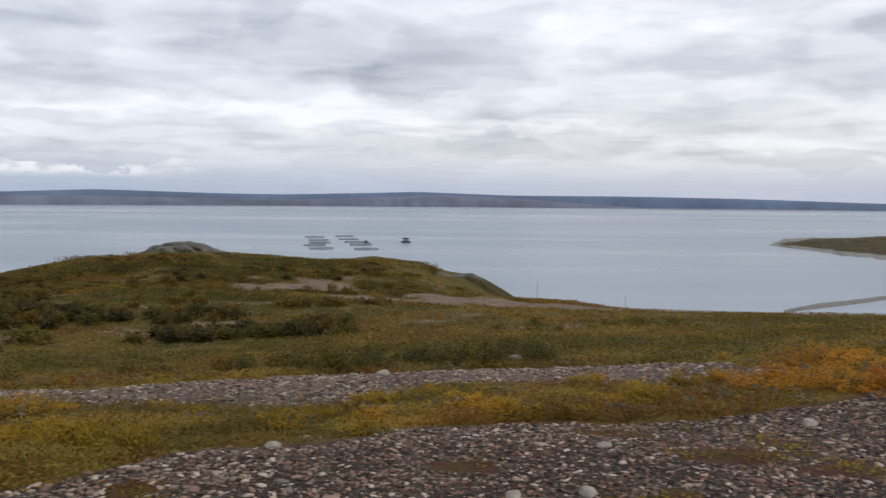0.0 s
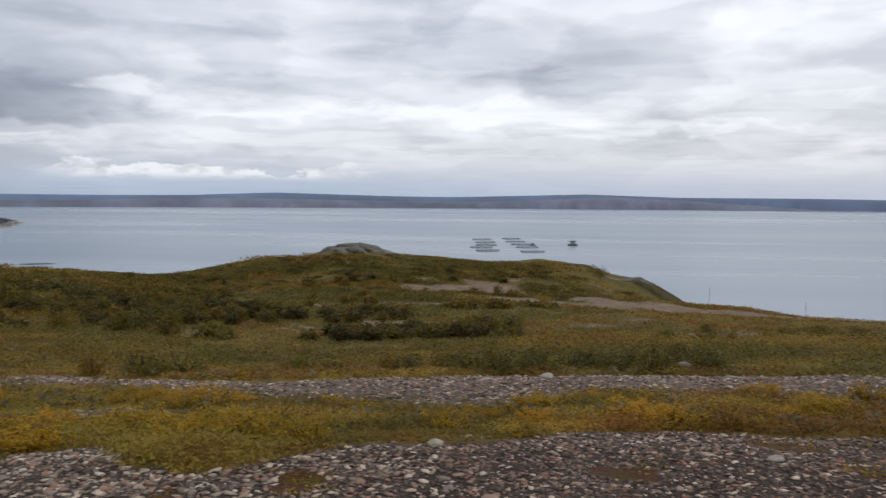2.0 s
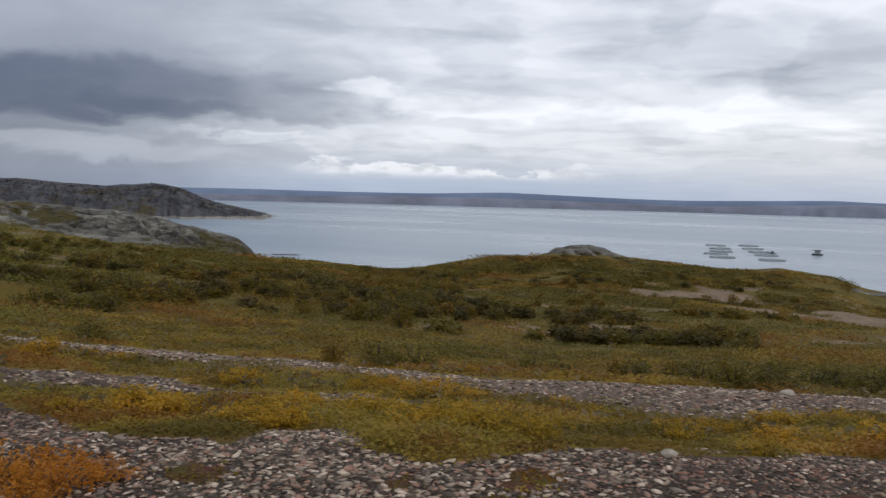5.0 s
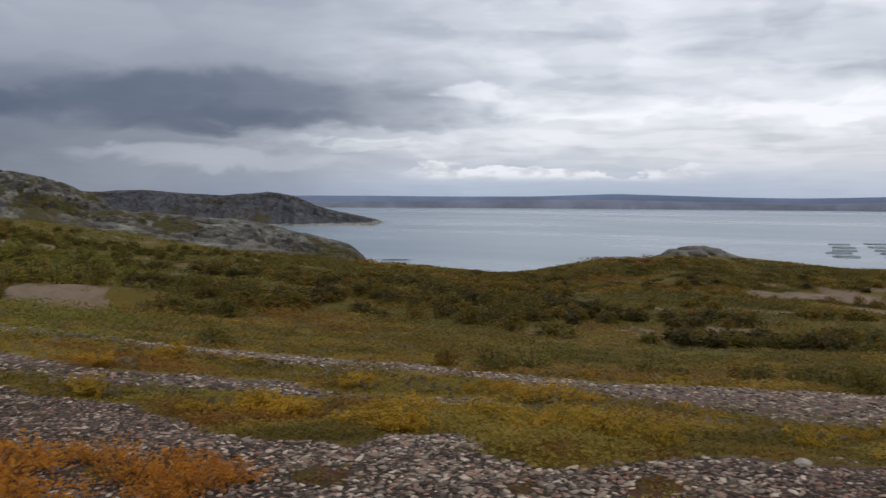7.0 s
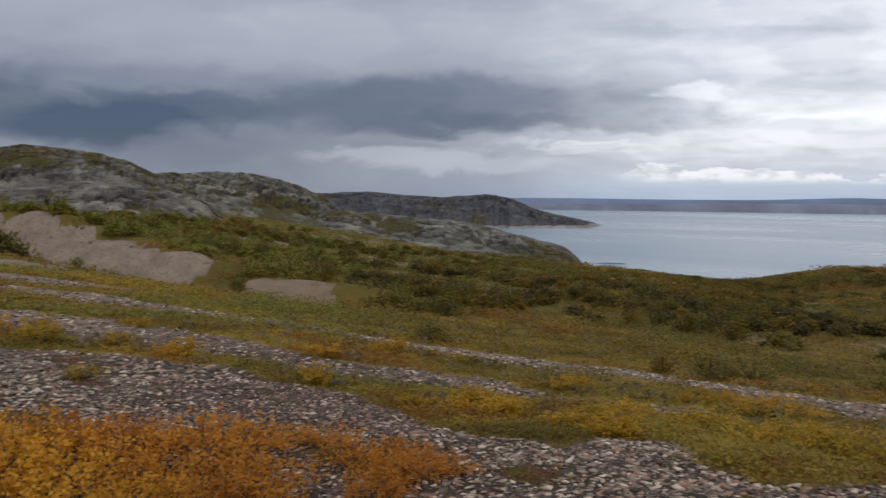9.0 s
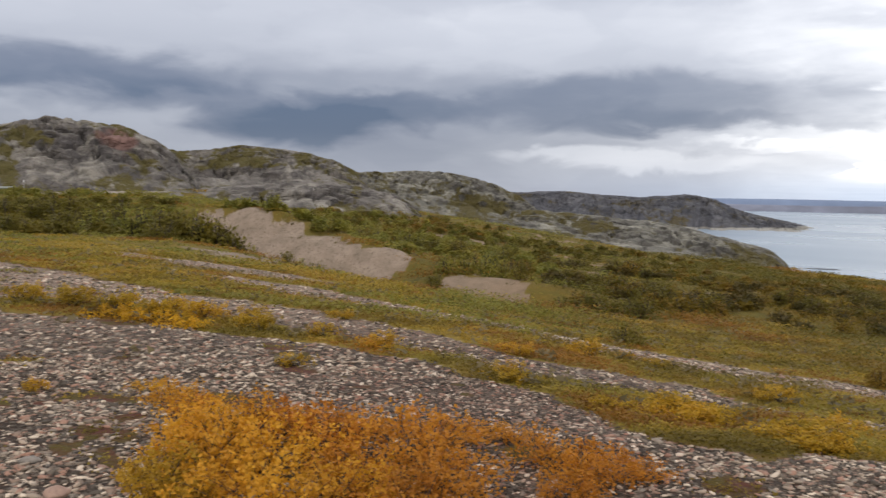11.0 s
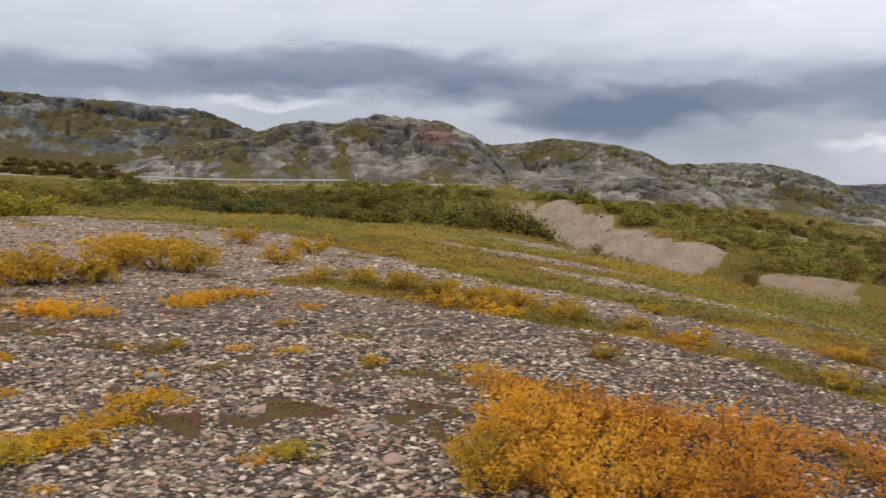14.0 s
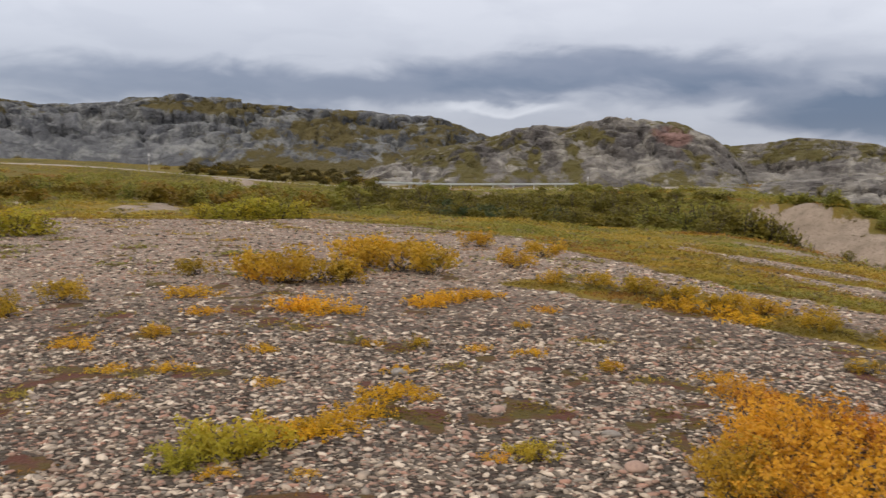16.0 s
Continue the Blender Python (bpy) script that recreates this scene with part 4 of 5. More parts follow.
def boulder(name, label, az, r, size, mat, seed):
    rng = np.random.default_rng(seed)
    bm = bmesh.new()
    bmesh.ops.create_icosphere(bm, subdivisions=3, radius=1.0)
    sx, sy, sz = size * rng.uniform(1.0, 1.25), size * rng.uniform(0.75, 0.95), size * rng.uniform(0.5, 0.65)
    off = Vector(rng.uniform(-9, 9, 3))
    for v in bm.verts:
        k = 1 + 0.28 * noise.noise(v.co * 1.1 + off) + 0.10 * noise.noise(v.co * 3.2 + off)
        v.co = Vector((v.co.x * sx, v.co.y * sy, max(v.co.z, -0.55) * sz)) * k
    me = bpy.data.meshes.new(name)
    bm.to_mesh(me)
    bm.free()
    for p in me.polygons:
        p.use_smooth = True
    me.materials.append(mat)
    x, y = place(az, r)
    ob = new(name, me)
    ob.matrix_world = pose(x, y, float(ground_z(np.array([x]), np.array([y]))[0]) + 0.35 * sz, 0, 0, rng.uniform(0, 360))
    tagged(ob, label, "stone", group="loose stones")


def build_boulders():
    boulder("stone", "pale round stone on the pebble band", 3.9, 14.2, 0.108, M_PALE, 1)
    boulder("stone", "pinkish angular stone among pebbles", 78.8, 5.05, 0.061, M_PINK, 2)
    boulder("stone", "pale stone at the edge of the pebbles", 10.8, 6.0, 0.054, M_PALE, 3)
    boulder("stone", "pinkish stone among grey pebbles", 7.4, 4.75, 0.068, M_PINK, 4)
    boulder("stone", "small white stone on the pebble band", 3.7, 8.3, 0.043, M_PALE, 5)
    boulder("stone", "round tan stone among grey pebbles", -3.6, 4.9, 0.050, M_PALE, 6)
    boulder("stone", "round pink stone among grey pebbles", -5.6, 4.75, 0.054, M_PINK, 7)
    boulder("stone", "pale stone on the pebbles", -9.2, 6.0, 0.043, M_PALE, 8)
    boulder("stone", "grey stone half sunk in heath", -4.6, 19, 0.22, M_GREYST, 9)
    boulder("stone", "pale stone at the foot of the orange shrubs", -21.0, 7.6, 0.065, M_PALE, 10)
    rng = np.random.default_rng(77)
    for k in range(26):
        az, r = rng.uniform(-24, 112), rng.uniform(4.6, 15)
        x, y = place(az, r)
        if stony(np.array([x]), np.array([y]))[0] > 0.6:
            boulder("stone", "larger grey stone among the pebbles", az, r, rng.uniform(0.035, 0.065), (M_GREYST, M_PALE, M_PINK)[k % 3], 100 + k)


# ---------------------------------------------------------------- plants
def leaf_quads(p, length, rng, flat=0.5):
    """Pointed leaves round the places p."""
    n = len(p)
    up = rng.normal(0, 0.62, (n, 3)) + (0, 0, 1.0 - 0.4 * flat)
    up /= np.linalg.norm(up, axis=1)[:, None] + 1e-9
    a = np.cross(up, rng.normal(0, 1, (n, 3)))
    a /= np.linalg.norm(a, axis=1)[:, None] + 1e-9
    b = np.cross(up, a)
    L, W = a * (length * 0.5)[:, None], b * (length * 0.36)[:, None]
    v = np.stack([p - L, p + W, p + L, p - W], 1).reshape(-1, 3)
    f = np.arange(4 * n).reshape(-1, 4)
    return v, f


def tubes(paths, r0, r1):
    """Thin three-sided twigs along the given paths, in one mesh."""
    vs, fs, base = [], [], 0
    for P in paths:
        m = len(P)
        for i, c in enumerate(P):
            rad = r0 + (r1 - r0) * i / (m - 1)
            for k in range(3):
                q = 2.094 * k
                vs.append((c[0] + rad * math.cos(q), c[1] + rad * math.sin(q), c[2]))
        for i in range(m - 1):
            for k in range(3):
                a, b = base + 3 * i + k, base + 3 * i + (k + 1) % 3
                fs.append((a, b, b + 3, a + 3))
        base += 3 * m
    return np.array(vs), np.array(fs)


def shrub_meshes(seed, mat, leaves, leaf, stems=26, spread=0.5, height=0.42, twig=0.006):
    """Twigs and leaves of one shrub, about one metre wide where spread is 0.5."""
    rng = np.random.default_rng(seed)
    paths = []
    for k in range(stems):
        a, reach = rng.uniform(0, 6.283), spread * rng.uniform(0.15, 1.0) ** 0.7
        h = height * rng.uniform(0.55, 1.15) * (1 - 0.45 * (reach / spread) ** 2)
        b = rng.uniform(-0.25, 0.25, 2) * spread
        tip = np.array([math.cos(a) * reach, math.sin(a) * reach, h])
        P = [np.array([b[0], b[1], -0.03])]
        for t in (0.35, 0.7, 1.0):
            q = np.array([b[0] + (tip[0] - b[0]) * t, b[1] + (tip[1] - b[1]) * t, h * t ** 0.8]) + rng.normal(0, 0.03 * spread, 3)
            P.append(q)
        paths.append(P)
    tv, tf = tubes(paths, twig, twig * 0.35)
    pts, per = [], 13
    for k in range(leaves // per):
        P = paths[rng.integers(stems)]
        t = 0.7 + 2.3 * rng.uniform(0, 1) ** 0.6
        i = min(int(t), 2)
        q = P[i] + (P[i + 1] - P[i]) * (t - i) + rng.normal(0, 0.08 * spread, 3)
        side = rng.normal(0, 0.035 * spread, 3)
        for j in range(per):
            pts.append(q + side * (j / per - 0.5) * 2 + rng.normal(0, 0.05 * spread, 3))
    leaves = len(pts)
    pts = np.array(pts)
    pts[:, 2] = np.maximum(pts[:, 2], 0.01)
    lv, lf = leaf_quads(pts, leaf * rng.uniform(0.7, 1.3, leaves), rng)
    return mesh_np("stem", tv, tf, M_TWIG), mesh_np("crown", lv, lf, mat, smooth_shade=False)


def shrub(name, meshes, label, category, group, m):
    base = new(name)
    base.matrix_world = m
    tagged(part("stem", meshes[0], None, base), kind="stuff")
    tagged(part("crown", meshes[1], None, base), kind="stuff")
    return tagged(base, label, category, group)


def ground_at(x, y):
    return float(ground_z(np.array([float(x)]), np.array([float(y)]))[0])


def stand(az, r, size=1.0, turn=0.0, wide=1.0):
    x, y = place(az, r)
    return pose(float(x), float(y), ground_at(x, y) - 0.01, 0, 0, turn) @ Matrix.Diagonal((size * wide, size * wide, size, 1))


def plant(kinds, az, r, size, rng, wide=1.0):
    """A further shrub like one of the kinds."""
    src = kinds[int(rng.integers(len(kinds)))]
    ob = copy_thing(src, Matrix())
    ob.matrix_basis = stand(az, r, size, rng.uniform(0, 360), wide)
    return ob


def build_shrubs():
    rng = np.random.default_rng(5)

    def kinds(mat, label, group, first, seeds, leaves, leaf, **kw):
        out = []
        for s, (az, r, size) in zip(seeds, first):
            out.append(shrub("dwarf_birch", shrub_meshes(s, mat, leaves, leaf, **kw), label, "shrub", group, stand(az, r, size, 40 * s)))
        return out

    orange = kinds(M_ORANGE, "low dwarf birch with dense orange autumn leaves", "orange dwarf birches", ((49.2, 5.3, 0.75), (58, 5.4, 1.0), (64, 5.6, 0.95)), (1, 2, 3), 1900, 0.028, stems=34, height=0.28)
    mixed = kinds(M_AMBER, "low dwarf birch with amber and orange leaves", "orange dwarf birches", ((66.5, 5.1, 0.95), (69.5, 5.4, 0.95)), (6, 7), 1900, 0.028, stems=32, height=0.29)
    for az, r, s in ((46.8, 5.1, 0.6), (48.6, 4.8, 0.55), (56.2, 4.8, 0.75), (61, 5.0, 0.8), (58, 4.5, 0.75), (55.5, 5.8, 0.55), (61.5, 6.0, 0.6), (44.3, 5.3, 0.4), (67, 6.1, 0.65), (71.5, 6.6, 0.5), (52.5, 5.9, 0.4), (64, 6.2, 0.45)):
        plant(orange, az, r, s, rng)
    for az, r, s in ((68.5, 5.9, 0.9), (71, 6.1, 0.75), (72.2, 6.9, 0.6), (63, 4.6, 0.8), (67, 4.5, 0.85), (70.5, 4.8, 0.7), (71.6, 5.5, 0.6)):
        plant(mixed, az, r, s, rng)
    for az, r, s in ((-25.5, 10.0, 0.6), (-27, 9.6, 0.8), (-29, 10.4, 0.9), (-31, 10, 1.0)):
        plant(orange, az, r, s, rng, 1.5)
    for az, r, s in ((-19, 9.8, 0.55), (-21, 10.4, 0.6), (-23, 9.8, 0.6), (-24, 11.2, 0.7), (-18, 10.8, 0.5), (-20.5, 11.8, 0.6), (-22.5, 12.4, 0.7)):
        plant(mixed, az, r, s, rng, 1.6)
    creeping = kinds(M_GOLD, "creeping dwarf birch with golden leaves on pebbles", "golden creeping birches", ((99.8, 10.6, 0.8), (90.8, 11.1, 0.8)), (31, 32), 900, 0.036, stems=22, height=0.15)
    for az, r, s in ((89.4, 11.5, 0.8), (88.0, 11.7, 0.6), (91.9, 11.0, 0.5), (98.0, 10.5, 0.85), (96.5, 10.4, 0.6), (105.2, 10.5, 0.5), (95.0, 8.5, 0.3), (101.8, 8.2, 0.35), (93.2, 7.4, 0.3), (101.0, 5.6, 0.5), (99.4, 5.6, 0.5), (97.8, 5.65, 0.45), (96.4, 5.9, 0.4), (95.4, 6.1, 0.5), (94.2, 6.5, 0.5), (93.0, 6.7, 0.4), (91.8, 6.5, 0.25), (85.0, 8.1, 0.35), (110.2, 7.7, 0.35),
                        (95.4, 17.5, 1.8), (93.4, 17.8, 1.7), (76.2, 12.2, 0.8), (74.2, 11.8, 0.8), (72.2, 11.3, 0.7), (74.2, 7.6, 0.35), (88.2, 8.3, 0.3), (101.6, 7.0, 0.3), (107, 7.6, 0.35), (110, 6.7, 0.3), (87.5, 5.15, 0.22), (104.4, 4.95, 0.25), (99.4, 4.9, 0.2), (84.2, 10.8, 0.4), (112, 8.8, 0.5), (106, 12.0, 0.8)):
        plant(creeping, az, r, s, rng, 1.15)
    gold = kinds(M_YELLOW, "low dwarf birch with yellowing leaves", "yellow dwarf birches", ((102.0, 13.5, 1.25), (93.0, 14.8, 1.5), (72.6, 4.95, 0.6)), (11, 12, 13), 1250, 0.04, height=0.36)
    for az, r, s in ((100.0, 13.3, 1.3), (98.0, 13.2, 1.3), (96.4, 13.3, 0.9), (105.4, 14.2, 0.8), (91.2, 14.4, 1.3), (95.0, 15.4, 1.4), (73.3, 4.6, 0.55), (74.0, 5.2, 0.35), (83.5, 13.5, 0.6), (81, 13.3, 0.7), (78.5, 13.0, 0.75), (76, 12.7, 0.75), (73.5, 12.1, 0.8), (71, 11.8, 0.75), (68, 11.4, 0.6), (64, 11.2, 0.5),
                        (86, 16, 0.9), (88, 21, 1.2), (84, 19, 1.1), (98.3, 5.7, 0.3), (85.5, 9.6, 0.25), (92.2, 8.4, 0.3), (80.3, 7.6, 0.3), (108, 9.0, 0.4), (113, 12, 0.8), (116, 11, 0.7), (36, 7.6, 0.6), (33.5, 7.0, 0.5), (40, 8.1, 0.6), (22, 6.4, 0.6), (18.5, 6.2, 0.5), (25.5, 6.6, 0.6), (10, 7.2, 0.5)):
        plant(gold, az, r, s, rng)
    # clumps among the low mats beyond the pebbles
    n = 0
    while n < 60:
        az, r = rng.uniform(-18, 72), rng.uniform(6.2, 15)
        x, y = place(az, r)
        if stony(np.array([x]), np.array([y]))[0] < 0.1:
            plant(gold, az, r, rng.uniform(0.3, 0.6), rng, 1.3)
            n += 1
    lime = kinds(M_LIME, "low birch shrub with lime and golden leaves", "lime birch shrubs", ((104.0, 5.35, 0.75), (84.8, 5.15, 0.4)), (21, 22), 1200, 0.036, height=0.26)
    for az, r, s in ((102.2, 5.35, 0.65), (105.9, 5.2, 0.55), (107.2, 5.1, 0.35), (86.2, 5.3, 0.2)):
        plant(lime, az, r, s, rng)
    bush = [shrub("willow_bush", willow_meshes(71 + k, M_LIME), "yellow-green low willow bush at the edge of the stones", "bush", "yellow-green bushes", stand(az, r, 0.85, 50 * k, 1.5)) for k, (az, r) in enumerate(((100.3, 31.0), (115.2, 23.4)))]
    for az, r, s in ((98.9, 30.6, 0.75), (101.4, 31.2, 0.9), (102.6, 30.8, 0.85), (103.8, 31.1, 0.8), (105.0, 30.6, 0.65), (113.9, 23.6, 0.7), (116.8, 23.2, 0.85), (118.4, 23.0, 0.8)):
        plant(bush, az, r, s, rng, 1.6)


def dome_points(n, rng, spread, height, lobes=7):
    """Places of leaves on a bush made of several rounded lobes."""
    a = rng.uniform(0, 6.283, lobes)
    d = spread * 0.55 * rng.uniform(0.2, 1.0, lobes)
    cx, cy = np.cos(a) * d, np.sin(a) * d
    rad = spread * rng.uniform(0.38, 0.6, lobes)
    top = height * rng.uniform(0.6, 1.05, lobes) * (1 - 0.25 * d / spread)
    k = rng.integers(0, lobes, n)
    v = rng.normal(0, 1, (n, 3))
    v /= np.linalg.norm(v, axis=1)[:, None]
    v[:, 2] = np.abs(v[:, 2])
    sh = rng.uniform(0.55, 1.08, n) ** 0.7
    return np.stack([cx[k] + v[:, 0] * rad[k] * sh, cy[k] + v[:, 1] * rad[k] * sh, 0.04 + v[:, 2] * top[k] * sh], -1)


def willow_meshes(seed, mat):
    rng = np.random.default_rng(seed)
    paths = []
    for k in range(11):
        a, d = rng.uniform(0, 6.283), rng.uniform(0.1, 0.45)
        tip = np.array([math.cos(a) * d, math.sin(a) * d, rng.uniform(0.5, 0.8)])
        paths.append([tip * 0.1 - (0, 0, 0.1), tip * (0.6, 0.6, 0.45), tip])
    tv, tf = tubes(paths, 0.016, 0.006)
    p = dome_points(620, rng, 0.62, 0.85)
    v, f = leaf_quads(p, 0.085 * rng.uniform(0.7, 1.3, len(p)), rng)
    return mesh_np("stem", tv, tf, M_TWIG), mesh_np("crown", v, f, mat, smooth_shade=False)


def open_spots(rng, n, az0, az1, r0, r1, clump):
    x, y = scatter(rng, 8 * n, az0, az1, r0, r1, 1.0)
    ok = (fbm(x / 9, y / 9, 3, 51) > clump) & (sandy(x, y) < 0.2) & (stony(x, y) < 0.2)
    return x[ok][:n], y[ok][:n]


def build_willows():
    rng = np.random.default_rng(8)
    src = []
    for k, (mat, az, r) in enumerate(((M_GREEN, 84, 64), (M_GREEN, 40, 46), (M_SALLOW, 79, 62), (M_OLIVE, 33, 44), (M_SALLOW, 104, 52), (M_OLIVE, 30, 40))):
        label = {M_GREEN: "green", M_SALLOW: "yellow-green", M_OLIVE: "olive-brown"}[mat] + " leafy willow bush standing in the heath"
        src.append(shrub("willow_bush", willow_meshes(60 + k, mat), label, "bush", "willow thicket", stand(az, r, 1.3, 30 * k)))

    def grow(n, az0, az1, r0, r1, lo, hi, pick, clump=0.0):
        for px, py in zip(*open_spots(rng, n, az0, az1, r0, r1, clump)):
            az, r = polar(px, py)
            plant([src[i] for i in pick], float(az), float(r), rng.uniform(lo, hi), rng, 1.3)

    grow(60, 73, 97, 44, 68, 0.9, 1.4, (0, 0, 0, 1, 2), -0.2)
    for az, r, size in ((76.6, 51, 1.6), (75.4, 50.5, 1.7), (74.5, 51, 1.8), (73.7, 50.6, 1.8), (72.9, 51.4, 1.9), (72.2, 50.4, 1.9), (71.5, 51.2, 2.0), (70.8, 50.6, 1.9), (70.1, 51, 1.8), (69.4, 50.4, 1.5), (73.2, 53, 2.0), (71.9, 53, 2.1), (74.8, 53.6, 1.9), (77.6, 52, 1.6), (68.6, 49.8, 1.1),
                        (56.5, 47.0, 1.2), (55.3, 47.4, 1.3), (54.2, 47.1, 1.2), (53, 46.6, 1.2), (52, 45, 1.0), (57.2, 45, 0.9), (66.5, 47.5, 0.9), (65.6, 47, 0.8), (64.6, 47, 0.9), (63.4, 46.5, 0.85), (62.2, 46, 0.8)):
        plant(src[1:3], az, r, size * (1.35 if az > 68 else 1.2), rng, 1.0)
    grow(30, 76, 97, 56, 76, 1.4, 2.0, (0, 0, 1), -0.5)
    grow(34, 98, 121, 38, 60, 0.8, 1.3, (4, 2, 4), -0.2)
    grow(75, 26, 50, 28, 64, 0.8, 1.5, (1, 3, 5, 1), 0.02)
    grow(36, 42, 66, 54, 80, 0.9, 1.6, (0, 1, 2, 3), -0.2)
    grow(36, 3, 28, 30, 62, 0.6, 1.2, (1, 3, 5), 0.08)
    grow(14, -28, 4, 24, 44, 0.4, 0.6, (1, 3, 5), 0.08)
    grow(12, 2, 30, 84, 112, 0.7, 1.2, (1, 3), 0.0)
    grow(55, -6, 46, 16, 31, 0.38, 0.62, (0, 1, 1, 5), -0.05)
    # thickets farther off, too many to count
    for mat, spots, size, label in (
            (M_GREEN, ((110, 52, 70, 82, 116, -0.8), (110, 73, 97, 66, 92, -0.4), (60, 42, 54, 78, 112, -0.35), (80, 75, 95, 44, 74, -0.7), (40, 6, 46, 34, 70, 0.0)), 1.0, "dense green willow thicket below the rocks"),
            (M_SALLOW, ((130, 52, 68, 78, 112, -0.6), (50, 62, 76, 60, 80, -1), (46, 59, 71, 55, 64, -1), (140, 50, 68, 58, 84, -0.6), (20, 92, 99, 44, 70, -0.6), (40, 75, 82.5, 92, 106, -1), (110, 97, 121, 56, 80, -0.8), (20, 90, 97, 84, 96, -0.8)), 0.95, "yellow-green willow scrub below the road and rocks"),
            (M_DEEP, ((90, 82.5, 92.5, 46, 66, -1),), 0.9, "deep green willow thicket below the road"),
            (M_BROWN, ((150, 95, 106, 108, 156, -0.8), (150, 22, 50, 44, 76, -0.12), (90, 2, 30, 90, 126, -0.5), (70, 4, 26, 40, 70, 0.05), (26, 4, 30, 100, 118, -0.2)), 0.95, "dark brown willow scrub in a belt across the slope"),
            (M_OLIVE, ((60, 98, 121, 44, 68, -0.3), (50, 44, 66, 84, 118, -0.2), (40, 24, 44, 60, 112, -0.05), (90, 3, 28, 56, 116, -0.12), (110, 0, 30, 88, 126, -0.5), (70, 24, 46, 50, 116, -0.15), (40, 98, 118, 36, 58, -0.3), (40, 88.5, 107, 112, 150, -0.5)), 1.0, "olive-brown willow scrub across the slope")):
        pts = []
        for n, az0, az1, r0, r1, clump in spots:
            for px, py in zip(*open_spots(rng, n, az0, az1, r0, r1, clump)):
                low = r1 == 126
                sz = size * rng.uniform(0.7, 1.25)
                pts.append(dome_points(220 if low else 330, rng, (1.7 if low else 0.85) * sz, (0.42 if low else 0.8) * sz) + (px, py, ground_at(px, py)))
        p = np.concatenate(pts)
        v, f = leaf_tris(p, 0.17 * rng.uniform(0.6, 1.4, len(p)), rng)
        tagged(new("willow_scrub", mesh_np("willow_scrub", v, f, mat, smooth_shade=False)), label, "scrub", kind="stuff")


def leaf_tris(p, length, rng):
    """Small leaves of one triangle each."""
    n = len(p)
    up = rng.normal(0, 0.5, (n, 3)) + (0, 0, 1.1)
    up /= np.linalg.norm(up, axis=1)[:, None]
    a = np.cross(up, rng.normal(0, 1, (n, 3)))
    a /= np.linalg.norm(a, axis=1)[:, None] + 1e-9
    b = np.cross(up, a)
    L, W = a * (length * 0.6)[:, None], b * (length * 0.42)[:, None]
    return np.stack([p - L * 0.7 - W, p - L * 0.7 + W, p + L], 1).reshape(-1, 3), np.arange(3 * n).reshape(-1, 3)


def tuft_mesh(name, x, y, rng, mat, per, leaf, wide, high, lie=0.6):
    n = len(x)
    z = ground_z(x, y)
    c = np.stack([x, y, z], -1)
    d = rng.normal(0, 1, (n, per, 3)) * np.stack([wide, wide, 0 * wide], -1)[:, None, :]
    d[:, :, 2] = rng.uniform(0.0, 1.0, (n, per)) ** 0.8 * high[:, None]
    p = (c[:, None, :] + d).reshape(-1, 3)
    L = np.repeat(leaf, per) * rng.uniform(0.6, 1.4, n * per)
    v, f = leaf_tris(p, L, rng)
    return mesh_np(name, v, f, mat, smooth_shade=False)


M_MUSTARD = leaf_material("mustard_heath_leaves", (0.0, (0.20, 0.16, 0.024)), (0.4, (0.30, 0.225, 0.034)), (0.75, (0.40, 0.26, 0.036)), (1.0, (0.47, 0.25, 0.04)))
M_RUST = leaf_material("rusty_heath_leaves", (0.0, (0.13, 0.070, 0.014)), (0.5, (0.25, 0.12, 0.02)), (1.0, (0.38, 0.165, 0.024)))
M_STRAW = leaf_material("dry_grass", (0.0, (0.12, 0.095, 0.045)), (1.0, (0.26, 0.20, 0.10)))


